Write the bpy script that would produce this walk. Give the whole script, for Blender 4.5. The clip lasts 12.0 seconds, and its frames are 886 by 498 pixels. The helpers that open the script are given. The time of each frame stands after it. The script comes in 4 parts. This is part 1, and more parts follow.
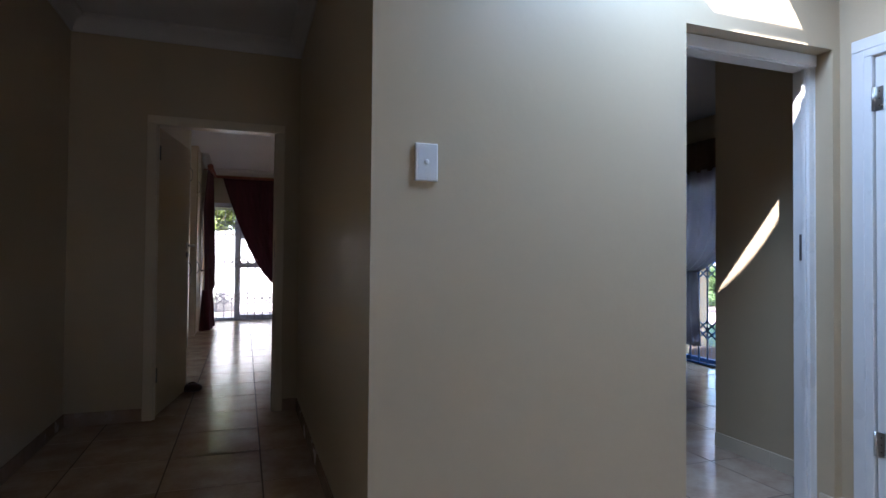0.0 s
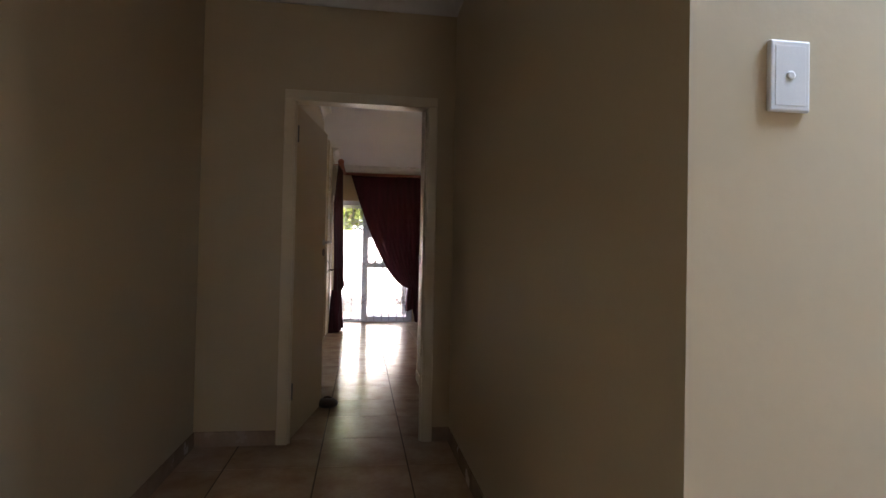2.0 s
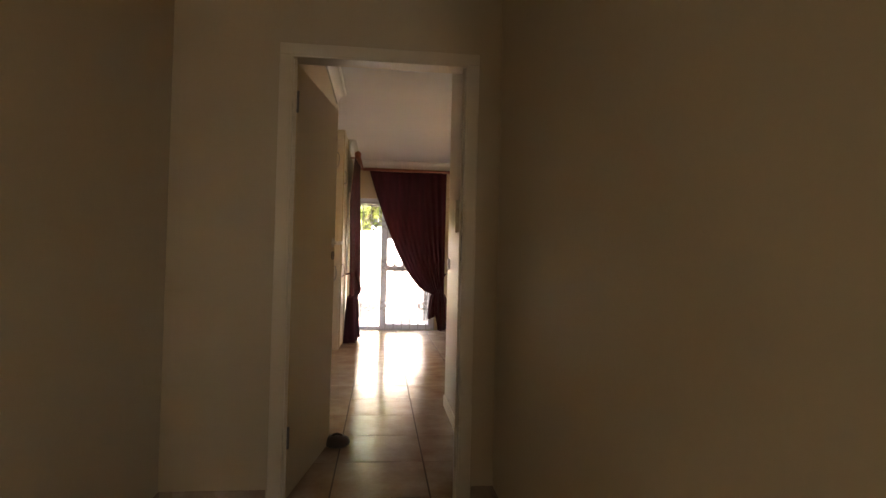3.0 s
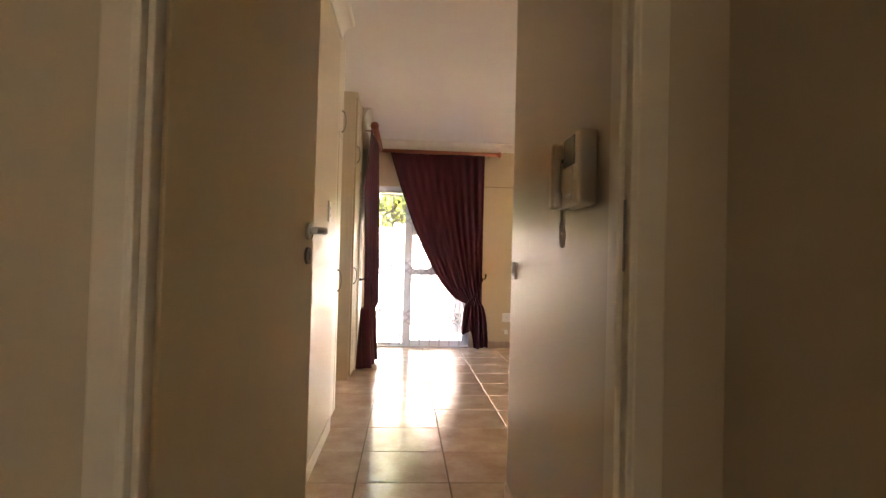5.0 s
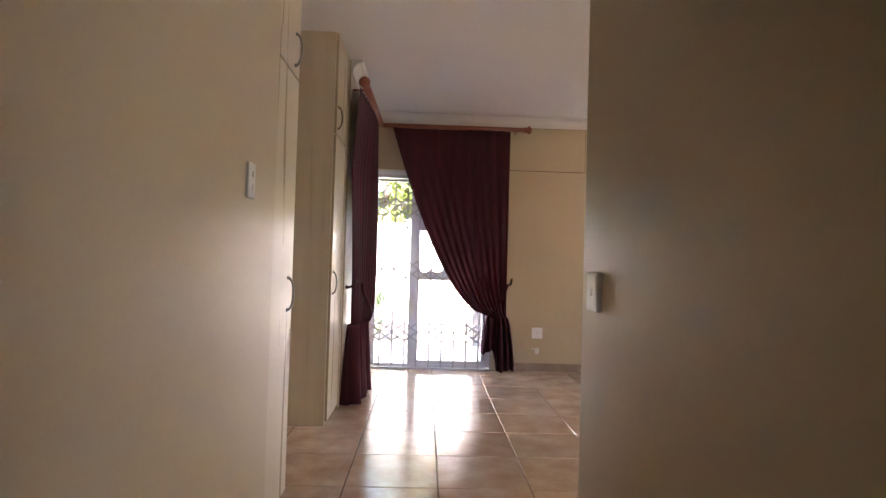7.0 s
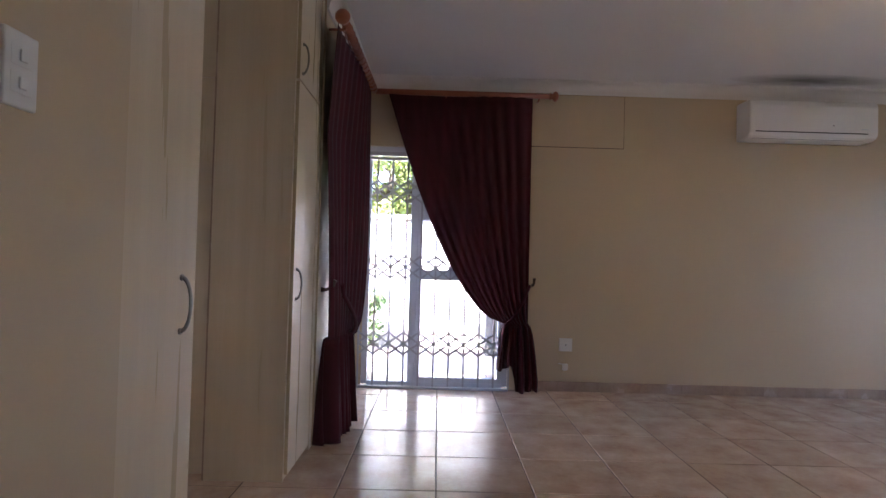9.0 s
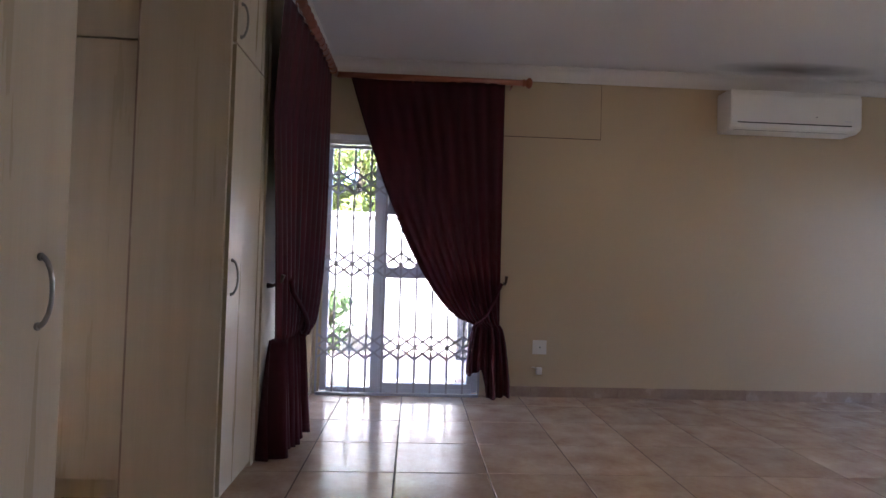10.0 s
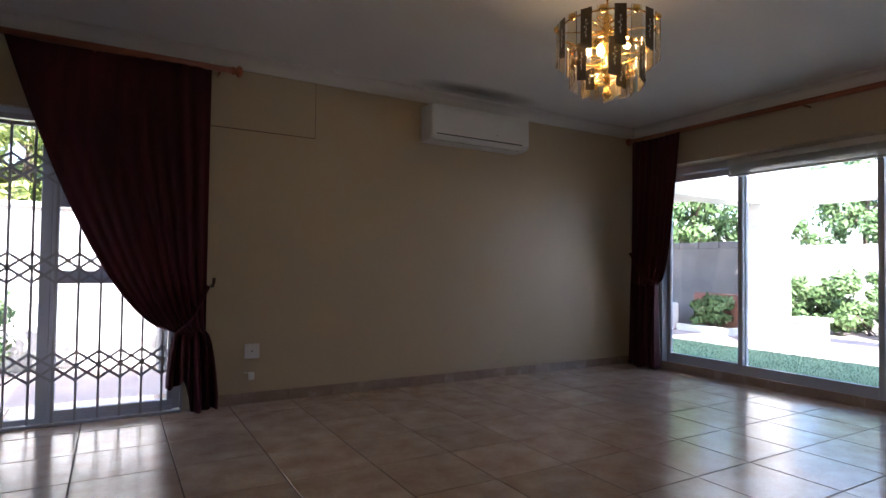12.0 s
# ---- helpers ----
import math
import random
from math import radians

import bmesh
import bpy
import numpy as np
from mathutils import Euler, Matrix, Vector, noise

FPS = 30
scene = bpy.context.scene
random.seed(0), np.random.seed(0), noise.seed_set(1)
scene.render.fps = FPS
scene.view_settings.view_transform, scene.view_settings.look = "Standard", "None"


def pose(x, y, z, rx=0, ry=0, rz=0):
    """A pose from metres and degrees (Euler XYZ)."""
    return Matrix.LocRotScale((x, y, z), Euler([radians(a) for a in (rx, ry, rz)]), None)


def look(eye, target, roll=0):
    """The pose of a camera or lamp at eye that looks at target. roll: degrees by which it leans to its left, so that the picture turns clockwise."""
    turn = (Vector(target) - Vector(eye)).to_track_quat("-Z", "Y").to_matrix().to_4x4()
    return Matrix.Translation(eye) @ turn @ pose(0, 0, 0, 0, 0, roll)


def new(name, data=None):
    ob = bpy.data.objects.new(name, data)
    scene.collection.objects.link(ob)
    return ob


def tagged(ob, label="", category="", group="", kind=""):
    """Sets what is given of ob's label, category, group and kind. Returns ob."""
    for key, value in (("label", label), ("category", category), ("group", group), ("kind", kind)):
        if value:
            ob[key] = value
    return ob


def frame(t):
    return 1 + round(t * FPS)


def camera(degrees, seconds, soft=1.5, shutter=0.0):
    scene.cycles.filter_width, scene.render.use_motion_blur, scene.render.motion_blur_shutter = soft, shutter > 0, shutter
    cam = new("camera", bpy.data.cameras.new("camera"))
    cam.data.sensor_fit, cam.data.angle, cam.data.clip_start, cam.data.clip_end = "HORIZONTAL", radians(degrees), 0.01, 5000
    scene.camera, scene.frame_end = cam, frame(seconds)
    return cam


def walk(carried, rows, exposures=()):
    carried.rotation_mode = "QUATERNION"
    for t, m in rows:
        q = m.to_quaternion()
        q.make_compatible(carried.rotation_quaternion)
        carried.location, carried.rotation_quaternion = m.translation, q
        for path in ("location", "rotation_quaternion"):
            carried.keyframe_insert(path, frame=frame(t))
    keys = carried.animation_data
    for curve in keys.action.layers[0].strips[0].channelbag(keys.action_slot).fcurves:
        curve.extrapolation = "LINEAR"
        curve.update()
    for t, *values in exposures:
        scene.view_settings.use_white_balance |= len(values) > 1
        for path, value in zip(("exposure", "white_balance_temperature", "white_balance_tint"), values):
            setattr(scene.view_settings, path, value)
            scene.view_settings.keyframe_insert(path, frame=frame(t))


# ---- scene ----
cam = camera(76.1, 12.0)
PATH = [
    (0, (0.089, -4.406, 1.108), (0.751, -2.519, 1.147), 0.5),
    (0.5, (-0.032, -4.301, 1.111), (0.537, -2.384, 1.151), 0.7),
    (1, (-0.086, -4.141, 1.096), (0.360, -2.191, 1.138), 1.1),
    (1.5, (-0.063, -3.856, 1.116), (0.278, -1.886, 1.154), 1.1),
    (2, (-0.079, -3.519, 1.097), (0.204, -1.540, 1.136), 1.2),
    (2.5, (-0.094, -3.135, 1.122), (0.155, -1.150, 1.161), 1.2),
    (3, (-0.073, -2.699, 1.117), (0.144, -0.711, 1.160), 1.4),
    (3.5, (-0.092, -2.268, 1.124), (0.095, -0.277, 1.165), 1.6),
    (5.5, (-0.034, -0.631, 1.133), (0.07, 1.366, 1.177), 1.6),
    (6, (0.031, -0.272, 1.145), (0.104, 1.726, 1.189), 1.7),
    (6.5, (0.027, 0.097, 1.137), (0.099, 2.095, 1.185), 1.6),
    (7, (0.095, 0.434, 1.15), (0.154, 2.433, 1.19), 1.7),
    (9, (0.17, 1.508, 1.118), (0.186, 3.508, 1.155), 1.6),
    (9.5, (0.172, 1.707, 1.079), (0.198, 3.706, 1.13), 1.8),
    (10, (0.26, 1.838, 1.055), (0.358, 3.835, 1.111), 1.7),
    (10.5, (0.316, 1.919, 1.019), (0.599, 3.897, 1.092), 1.5),
    (11, (0.327, 1.933, 1.021), (0.888, 3.851, 1.097), 1.2),
    (11.5, (0.342, 1.893, 1.055), (1.16, 3.717, 1.121), 0.9),
    (12, (0.349, 1.862, 1.096), (1.354, 3.59, 1.153), 0.8),
]
walk(cam, [(t, look(eye, to, lean)) for t, eye, to, lean in PATH], exposures=[
    (0.0, 2.8, 5700, 19), (1.0, 3.15, 5800, 21), (1.6, 3.4, 6100, 21), (2.0, 3.7, 6750, 20), (2.5, 4.05, 7900, 20), (3.5, 4.6, 8100, 20), (5.5, 5.2, 7500, 21), (6.5, 4.98, 6750, 21),
    (7.0, 4.68, 6550, 21), (9.0, 3.78, 5700, 22), (9.5, 3.68, 5680, 22), (10.5, 3.48, 5600, 21), (11.2, 3.25, 5650, 20), (12.0, 2.78, 5850, 18)])

# ---- sun and sky ----
SUN = Vector((-0.55, -0.60, 0.74)).normalized()
world = bpy.data.worlds.new("world")
world.use_nodes = True
scene.world = world
wn = world.node_tree.nodes
sky = wn.new("ShaderNodeTexSky")
sky.sky_type = "NISHITA"
sky.sun_disc = False
sky.sun_elevation = math.asin(SUN.z)
sky.sun_rotation = math.atan2(SUN.x, SUN.y)
world.node_tree.links.new(sky.outputs[0], wn["Background"].inputs[0])
wn["Background"].inputs[1].default_value = 0.15
sun = new("sun", bpy.data.lights.new("sun", "SUN"))
sun.data.energy = 3.7
sun.data.angle = radians(0.53)
sun.data.color = (1.0, 0.95, 0.87)
sun.matrix_world = look(SUN * 30, (0, 0, 0))


# unseen bluish area lamp, added under the ceiling hole to brighten the hall
hall_fill = new("hall_fill_light", bpy.data.lights.new("hall_fill_light", "AREA"))
hall_fill.data.shape, hall_fill.data.size = "DISK", 0.6
hall_fill.data.energy = 4.7
hall_fill.data.color = (0.48, 0.72, 1.0)
hall_fill.data.spread = radians(150)
hall_fill.location = (1.60, -3.03, 2.74)


# ---- materials ----
def node_mat(name):
    m = bpy.data.materials.new(name)
    m.use_nodes = True
    return m, m.node_tree.nodes, m.node_tree.links, m.node_tree.nodes["Principled BSDF"]


def surface(name, c1, c2, scale=3.0, rough=0.5, bump=0.1, bscale=60.0, metal=0.0, stretch=(1, 1, 1), rough_var=0.1, spec=0.5, contrast=0.5, vary=0.0, sheen=0.0):
    """Two-scale mottled colour with fine relief; stretch below 1 draws the grain out along that axis."""
    m, n, l, p = node_mat(name)
    tc = n.new("ShaderNodeTexCoord")
    mp = n.new("ShaderNodeMapping")
    mp.inputs["Scale"].default_value = stretch
    l.new(tc.outputs["Object"], mp.inputs[0])
    info = n.new("ShaderNodeObjectInfo")
    add = n.new("ShaderNodeVectorMath")
    add.operation = "MULTIPLY_ADD"
    l.new(info.outputs["Random"], add.inputs[0])
    add.inputs[1].default_value = (37.0 * (vary > 0), 53.0 * (vary > 0), 19.0 * (vary > 0))
    l.new(mp.outputs[0], add.inputs[2])
    big = n.new("ShaderNodeTexNoise")
    big.inputs["Scale"].default_value = scale
    big.inputs["Detail"].default_value = 6
    fine = n.new("ShaderNodeTexNoise")
    fine.inputs["Scale"].default_value = bscale
    fine.inputs["Detail"].default_value = 4
    for t in (big, fine):
        l.new(add.outputs[0], t.inputs["Vector"])
    ramp = n.new("ShaderNodeMapRange")
    ramp.inputs[1].default_value = 0.5 - contrast / 2
    ramp.inputs[2].default_value = 0.5 + contrast / 2
    mixn = n.new("ShaderNodeMath")
    mixn.operation = "MULTIPLY_ADD"
    l.new(fine.outputs[0], mixn.inputs[0])
    mixn.inputs[1].default_value = 0.3
    sub = n.new("ShaderNodeMath")
    sub.operation = "SUBTRACT"
    l.new(big.outputs[0], sub.inputs[0])
    sub.inputs[1].default_value = 0.15
    l.new(sub.outputs[0], mixn.inputs[2])
    l.new(mixn.outputs[0], ramp.inputs[0])
    mix = n.new("ShaderNodeMix")
    mix.data_type = "RGBA"
    mix.inputs[6].default_value = (*c1, 1)
    mix.inputs[7].default_value = (*c2, 1)
    l.new(ramp.outputs[0], mix.inputs[0])
    col = mix.outputs[2]
    if vary:
        hsv = n.new("ShaderNodeHueSaturation")
        vr = n.new("ShaderNodeMapRange")
        vr.inputs[3].default_value = 1 - vary
        vr.inputs[4].default_value = 1 + vary
        l.new(info.outputs["Random"], vr.inputs[0])
        l.new(vr.outputs[0], hsv.inputs["Value"])
        l.new(col, hsv.inputs["Color"])
        col = hsv.outputs[0]
    l.new(col, p.inputs["Base Color"])
    rr = n.new("ShaderNodeMapRange")
    rr.inputs[3].default_value = max(0.02, rough - rough_var)
    rr.inputs[4].default_value = min(1.0, rough + rough_var)
    l.new(big.outputs[0], rr.inputs[0])
    l.new(rr.outputs[0], p.inputs["Roughness"])
    p.inputs["Metallic"].default_value = metal
    p.inputs["Specular IOR Level"].default_value = spec
    if sheen:
        p.inputs["Sheen Weight"].default_value = sheen
    bp = n.new("ShaderNodeBump")
    bp.inputs["Strength"].default_value = bump
    bp.inputs["Distance"].default_value = 0.01
    l.new(fine.outputs[0], bp.inputs["Height"])
    l.new(bp.outputs[0], p.inputs["Normal"])
    return m


WALL = surface("wall_paint", (0.50, 0.395, 0.255), (0.54, 0.43, 0.285), 1.6, 0.36, 0.05, 45, contrast=0.7, spec=0.6)
CEIL = surface("ceiling_paint", (0.70, 0.68, 0.67), (0.75, 0.73, 0.72), 1.2, 0.7, 0.05, 50)
COVING = surface("coving_paint", (0.66, 0.63, 0.60), (0.71, 0.68, 0.65), 2.0, 0.6, 0.04, 60)
TRIM = surface("cream_enamel", (0.65, 0.55, 0.40), (0.69, 0.59, 0.44), 3.0, 0.32, 0.03, 40)
WHITE_ENAMEL = surface("white_enamel", (0.74, 0.72, 0.69), (0.79, 0.77, 0.74), 3.0, 0.3, 0.03, 40)
LEAF = surface("door_enamel", (0.56, 0.42, 0.235), (0.60, 0.455, 0.26), 2.0, 0.33, 0.03, 25)
TILE = surface("floor_tile", (0.42, 0.275, 0.195), (0.60, 0.465, 0.345), 5.5, 0.19, 0.02, 40, rough_var=0.06, contrast=0.45, vary=0.07, spec=0.6)
SKIRT = surface("skirting_tile", (0.30, 0.21, 0.16), (0.43, 0.33, 0.26), 6.0, 0.25, 0.03, 40, contrast=0.5, vary=0.06)
GROUT = surface("grout", (0.10, 0.062, 0.045), (0.15, 0.10, 0.07), 8, 0.9, 0.3, 150)
MELAMINE = surface("woodgrain_melamine", (0.53, 0.435, 0.295), (0.62, 0.52, 0.375), 6.0, 0.3, 0.04, 60, stretch=(2.5, 2.5, 0.12), contrast=0.6)
EDGING = surface("melamine_edging", (0.42, 0.33, 0.2), (0.5, 0.4, 0.26), 6.0, 0.4, 0.02, 60)
STEEL = surface("brushed_steel", (0.50, 0.48, 0.45), (0.60, 0.58, 0.55), 8, 0.3, 0.05, 200, metal=1.0)
BOW_STEEL = surface("dull_bow_steel", (0.26, 0.24, 0.22), (0.34, 0.32, 0.29), 8, 0.35, 0.05, 200, metal=1.0)
DARK_STEEL = surface("dull_steel", (0.18, 0.165, 0.15), (0.26, 0.24, 0.22), 12, 0.45, 0.1, 120, metal=0.9)
BRASS = surface("polished_brass", (0.80, 0.52, 0.17), (0.88, 0.60, 0.24), 10, 0.18, 0.02, 100, metal=1.0)
PLASTIC = surface("white_plastic", (0.72, 0.70, 0.67), (0.76, 0.74, 0.71), 4, 0.35, 0.01, 80)
CREAM_PLASTIC = surface("cream_plastic", (0.72, 0.60, 0.44), (0.76, 0.64, 0.48), 4, 0.35, 0.01, 80)
BLACK = surface("black_plastic", (0.012, 0.012, 0.012), (0.02, 0.02, 0.02), 6, 0.4, 0.02, 80)
SCREEN = surface("dark_screen", (0.10, 0.12, 0.125), (0.13, 0.15, 0.155), 3, 0.12, 0.0, 40)
CURTAIN = surface("maroon_taffeta", (0.034, 0.0062, 0.0105), (0.084, 0.0125, 0.0205), 9.0, 0.72, 0.10, 260, stretch=(1.6, 1.6, 0.07), contrast=0.5, sheen=0.05, spec=0.18)
SHEER = surface("pale_voile", (0.55, 0.56, 0.62), (0.66, 0.67, 0.72), 5.0, 0.8, 0.1, 200)
# the voile lets daylight through
vn, vl = SHEER.node_tree.nodes, SHEER.node_tree.links
through_cloth = vn.new("ShaderNodeBsdfTranslucent")
through_cloth.inputs["Color"].default_value = (0.72, 0.74, 0.80, 1)
cloth_mix = vn.new("ShaderNodeMixShader")
cloth_mix.inputs[0].default_value = 0.55
vl.new(vn["Principled BSDF"].outputs[0], cloth_mix.inputs[1])
vl.new(through_cloth.outputs[0], cloth_mix.inputs[2])
vl.new(cloth_mix.outputs[0], vn["Material Output"].inputs["Surface"])
VALANCE = surface("brown_valance", (0.12, 0.07, 0.04), (0.18, 0.11, 0.07), 5.0, 0.8, 0.1, 200)
ROD = surface("red_brown_wood", (0.25, 0.068, 0.030), (0.37, 0.12, 0.055), 9.0, 0.35, 0.08, 90, stretch=(0.3, 0.3, 1))
ALU = surface("powder_coated_aluminium", (0.52, 0.54, 0.60), (0.57, 0.59, 0.65), 3.0, 0.4, 0.02, 80)
BLUE_FRAME = surface("blue_painted_steel", (0.13, 0.29, 0.66), (0.16, 0.34, 0.72), 4.0, 0.45, 0.04, 60)
GATE = surface("white_coated_steel", (0.36, 0.36, 0.39), (0.43, 0.43, 0.46), 5.0, 0.4, 0.04, 90)
STOPPER = surface("dark_leather", (0.035, 0.016, 0.010), (0.07, 0.035, 0.022), 14, 0.5, 0.4, 70)
PLASTER = surface("white_plaster", (0.70, 0.68, 0.64), (0.80, 0.78, 0.74), 2.5, 0.85, 0.3, 70)
# grey plaster with the garden wall's shade put into its colour
GREY_PLASTER = surface("darkened_plaster", (0.13, 0.125, 0.125), (0.24, 0.23, 0.225), 2.0, 0.9, 0.4, 40)
PAVING = surface("pink_paving", (0.42, 0.33, 0.29), (0.54, 0.45, 0.40), 3.0, 0.85, 0.3, 60)
EARTH = surface("sandy_ground", (0.26, 0.21, 0.15), (0.38, 0.31, 0.23), 0.8, 0.95, 0.5, 18)
TURF = surface("green_turf", (0.17, 0.28, 0.16), (0.22, 0.35, 0.20), 9.0, 0.9, 0.8, 220)
TERRACOTTA = surface("terracotta_plaster", (0.24, 0.10, 0.07), (0.32, 0.15, 0.11), 4.0, 0.85, 0.3, 50)
BARK = surface("bark", (0.10, 0.07, 0.05), (0.19, 0.14, 0.10), 8.0, 0.95, 0.9, 40, stretch=(1, 1, 0.3))
LEAVES = surface("leaf_green", (0.085, 0.165, 0.055), (0.17, 0.25, 0.09), 3.0, 0.5, 0.05, 30)
LEAVES_PALE = surface("leaf_yellow_green", (0.21, 0.26, 0.055), (0.31, 0.34, 0.09), 2.0, 0.5, 0.05, 30)
PETAL = surface("cream_petal", (0.70, 0.66, 0.40), (0.78, 0.74, 0.52), 6.0, 0.6, 0.05, 60)
ROOFING = surface("roof_sheet", (0.30, 0.28, 0.27), (0.36, 0.34, 0.33), 2.0, 0.7, 0.2, 30)
for leafy in (LEAVES, LEAVES_PALE):
    leafy.node_tree.nodes["Principled BSDF"].inputs["Transmission Weight"].default_value = 0.0


def glass_mat(name, tint, rough=0.0):
    m, n, l, p = node_mat(name)
    p.inputs["Base Color"].default_value = (*tint, 1)
    p.inputs["Roughness"].default_value = rough
    p.inputs["Transmission Weight"].default_value = 1.0
    p.inputs["IOR"].default_value = 1.45
    return m


GLASS = glass_mat("clear_glass", (0.97, 0.985, 0.98))
AMBER = glass_mat("amber_glass", (0.98, 0.88, 0.68), 0.03)
SMOKED = surface("smoked_mirror_glass", (0.24, 0.19, 0.14), (0.34, 0.28, 0.21), 60, 0.2, 0.3, 90, metal=0.6)


def glow(name, color, strength):
    m, n, l, p = node_mat(name)
    p.inputs["Base Color"].default_value = (*color, 1)
    p.inputs["Emission Color"].default_value = (*color, 1)
    p.inputs["Emission Strength"].default_value = strength
    return m


BULB = glow("lit_bulb", (1.0, 0.72, 0.32), 8.0)


# ---- mesh helpers ----
def bx(bm, x0, x1, y0, y1, z0, z1, bevel=0.0, seg=2):
    r = bmesh.ops.create_cube(bm, size=1)
    vs = r["verts"]
    bmesh.ops.scale(bm, vec=(x1 - x0, y1 - y0, z1 - z0), verts=vs)
    bmesh.ops.translate(bm, vec=((x0 + x1) / 2, (y0 + y1) / 2, (z0 + z1) / 2), verts=vs)
    if bevel:
        es = list({e for v in vs for e in v.link_edges})
        bmesh.ops.bevel(bm, geom=es, offset=bevel, segments=seg, profile=0.5, affect="EDGES")
    return bm


def box(x0, x1, y0, y1, z0, z1, bevel=0.0, seg=2):
    return bx(bmesh.new(), x0, x1, y0, y1, z0, z1, bevel, seg)


def tube(bm, points, radius, seg=10, caps=True):
    """A round tube along a run of points; radius may be a list."""
    pts = [Vector(p) for p in points]
    rad = radius if isinstance(radius, (list, tuple)) else [radius] * len(pts)
    rings = []
    side = None
    for i, p in enumerate(pts):
        d = (pts[min(i + 1, len(pts) - 1)] - pts[max(i - 1, 0)]).normalized()
        if side is None:
            side = d.orthogonal().normalized()
        side = (side - d * side.dot(d)).normalized()
        up = d.cross(side)
        rings.append([bm.verts.new(p + (side * math.cos(a) + up * math.sin(a)) * rad[i]) for a in (2 * math.pi * k / seg for k in range(seg))])
    for a, b in zip(rings, rings[1:]):
        for k in range(seg):
            f = bm.faces.new((a[k], a[(k + 1) % seg], b[(k + 1) % seg], b[k]))
            f.smooth = True
    if caps:
        bm.faces.new(rings[0][::-1])
        bm.faces.new(rings[-1])
    return bm


def lathe(bm, profile, centre=(0, 0, 0), seg=20):
    """Profile: (radius, height) pairs turned round the upright axis."""
    c = Vector(centre)
    rings = [[bm.verts.new(c + Vector((r * math.cos(a), r * math.sin(a), z))) for a in (2 * math.pi * k / seg for k in range(seg))] for r, z in profile]
    for a, b in zip(rings, rings[1:]):
        for k in range(seg):
            f = bm.faces.new((a[k], a[(k + 1) % seg], b[(k + 1) % seg], b[k]))
            f.smooth = True
    bm.faces.new(rings[0][::-1])
    bm.faces.new(rings[-1])
    return bm


def extrude_profile(bm, profile, a, b):
    """A closed profile of (u, v), u out from the wall and v up, drawn along from a to b; u points to the left of the way."""
    a, b = Vector(a), Vector(b)
    d = (b - a).normalized()
    out = Vector((-d.y, d.x, 0))
    ends = [[bm.verts.new(p + out * u + Vector((0, 0, v))) for u, v in profile] for p in (a, b)]
    k = len(profile)
    for i in range(k):
        bm.faces.new((ends[0][i], ends[0][(i + 1) % k], ends[1][(i + 1) % k], ends[1][i]))
    bm.faces.new(ends[0][::-1])
    bm.faces.new(ends[1])
    return bm


def finish(name, bm, material):
    bmesh.ops.recalc_face_normals(bm, faces=bm.faces)
    me = bpy.data.meshes.new(name)
    bm.to_mesh(me)
    bm.free()
    if material:
        me.materials.append(material)
    return new(name, me)


def part(name, bm, material, parent, label=""):
    ob = finish(name, bm, material)
    ob.parent = parent
    ob.matrix_parent_inverse = parent.matrix_basis.inverted()
    return tagged(ob, label=label)


def struct(name, bm, material, label="", category=""):
    return tagged(finish(name, bm, material), label=label, category=category, kind="structure")


def thing(name, at, label, category, group=""):
    ob = new(name)
    ob.location = at
    ob.empty_display_size = 0.1
    return tagged(ob, label=label, category=category, group=group)


def panes_open(ob):
    ob.visible_shadow = False
    return ob


# ---- the shell ----
H = 2.70
Z0 = -0.02
WEST, EAST, NORTH = -0.535, 5.58, 6.45
CW, CE = -1.01, 0.468          # corridor walls
HALL_N = -2.625                # hall wall with the light switch
HALL_E = 2.58
PASS_E, PASS_END = 0.445, 1.68  # right wall of the entry passage
ALC_S, ALC_N, ALC_W = 3.24, 4.32, -2.30


def wall(name, boxes, mat=WALL, label="cream painted plaster wall"):
    bm = bmesh.new()
    for b in boxes:
        bx(bm, *b)
    return struct(name, bm, mat, label, "wall")


def window_wall(name, axis, a0, a1, face0, face1, openings, mat=WALL):
    """A wall along an axis with openings (from, to, sill, head)."""
    boxes = []
    def put(u0, u1, z0, z1):
        boxes.append((u0, u1, face0, face1, z0, z1) if axis == "x" else (face0, face1, u0, u1, z0, z1))
    u = a0
    for o0, o1, s, h in openings:
        put(u, o0, Z0, H)
        if s > Z0:
            put(o0, o1, Z0, s)
        put(o0, o1, h, H)
        u = o1
    put(u, a1, Z0, H)
    return wall(name, boxes, mat)


window_wall("wall_north", "x", -0.80, 5.94, NORTH, 6.70, [(-0.48, 0.80, Z0, 2.10)])
window_wall("wall_east", "y", 1.55, NORTH, EAST, 5.94, [(2.75, 6.26, Z0, 2.22)])
wall("wall_south", [(PASS_E + 0.12, EAST, 1.55, PASS_END, Z0, H)])
wall("wall_passage_east", [(PASS_E, PASS_E + 0.12, -0.02, PASS_END, Z0, H)])
wall("wall_passage_west", [(-0.66, WEST, -0.02, 2.78, Z0, H)])
window_wall("wall_west", "y", 4.86, NORTH, -0.80, WEST, [(5.30, 6.36, Z0, 2.06)])
window_wall("wall_alcove_west", "y", 2.66, 4.95, -2.45, ALC_W, [(3.415, 3.835, 1.4, 2.1)])
wall("wall_alcove_south", [(-2.30, -0.66, 2.66, 2.78, Z0, H)])
wall("wall_alcove_north", [(-2.30, -0.80, 4.90, 5.02, Z0, H)])
window_wall("wall_corridor_end", "x", CW, CE, -0.10, -0.02, [(-0.50, 0.312, Z0, 2.035)])
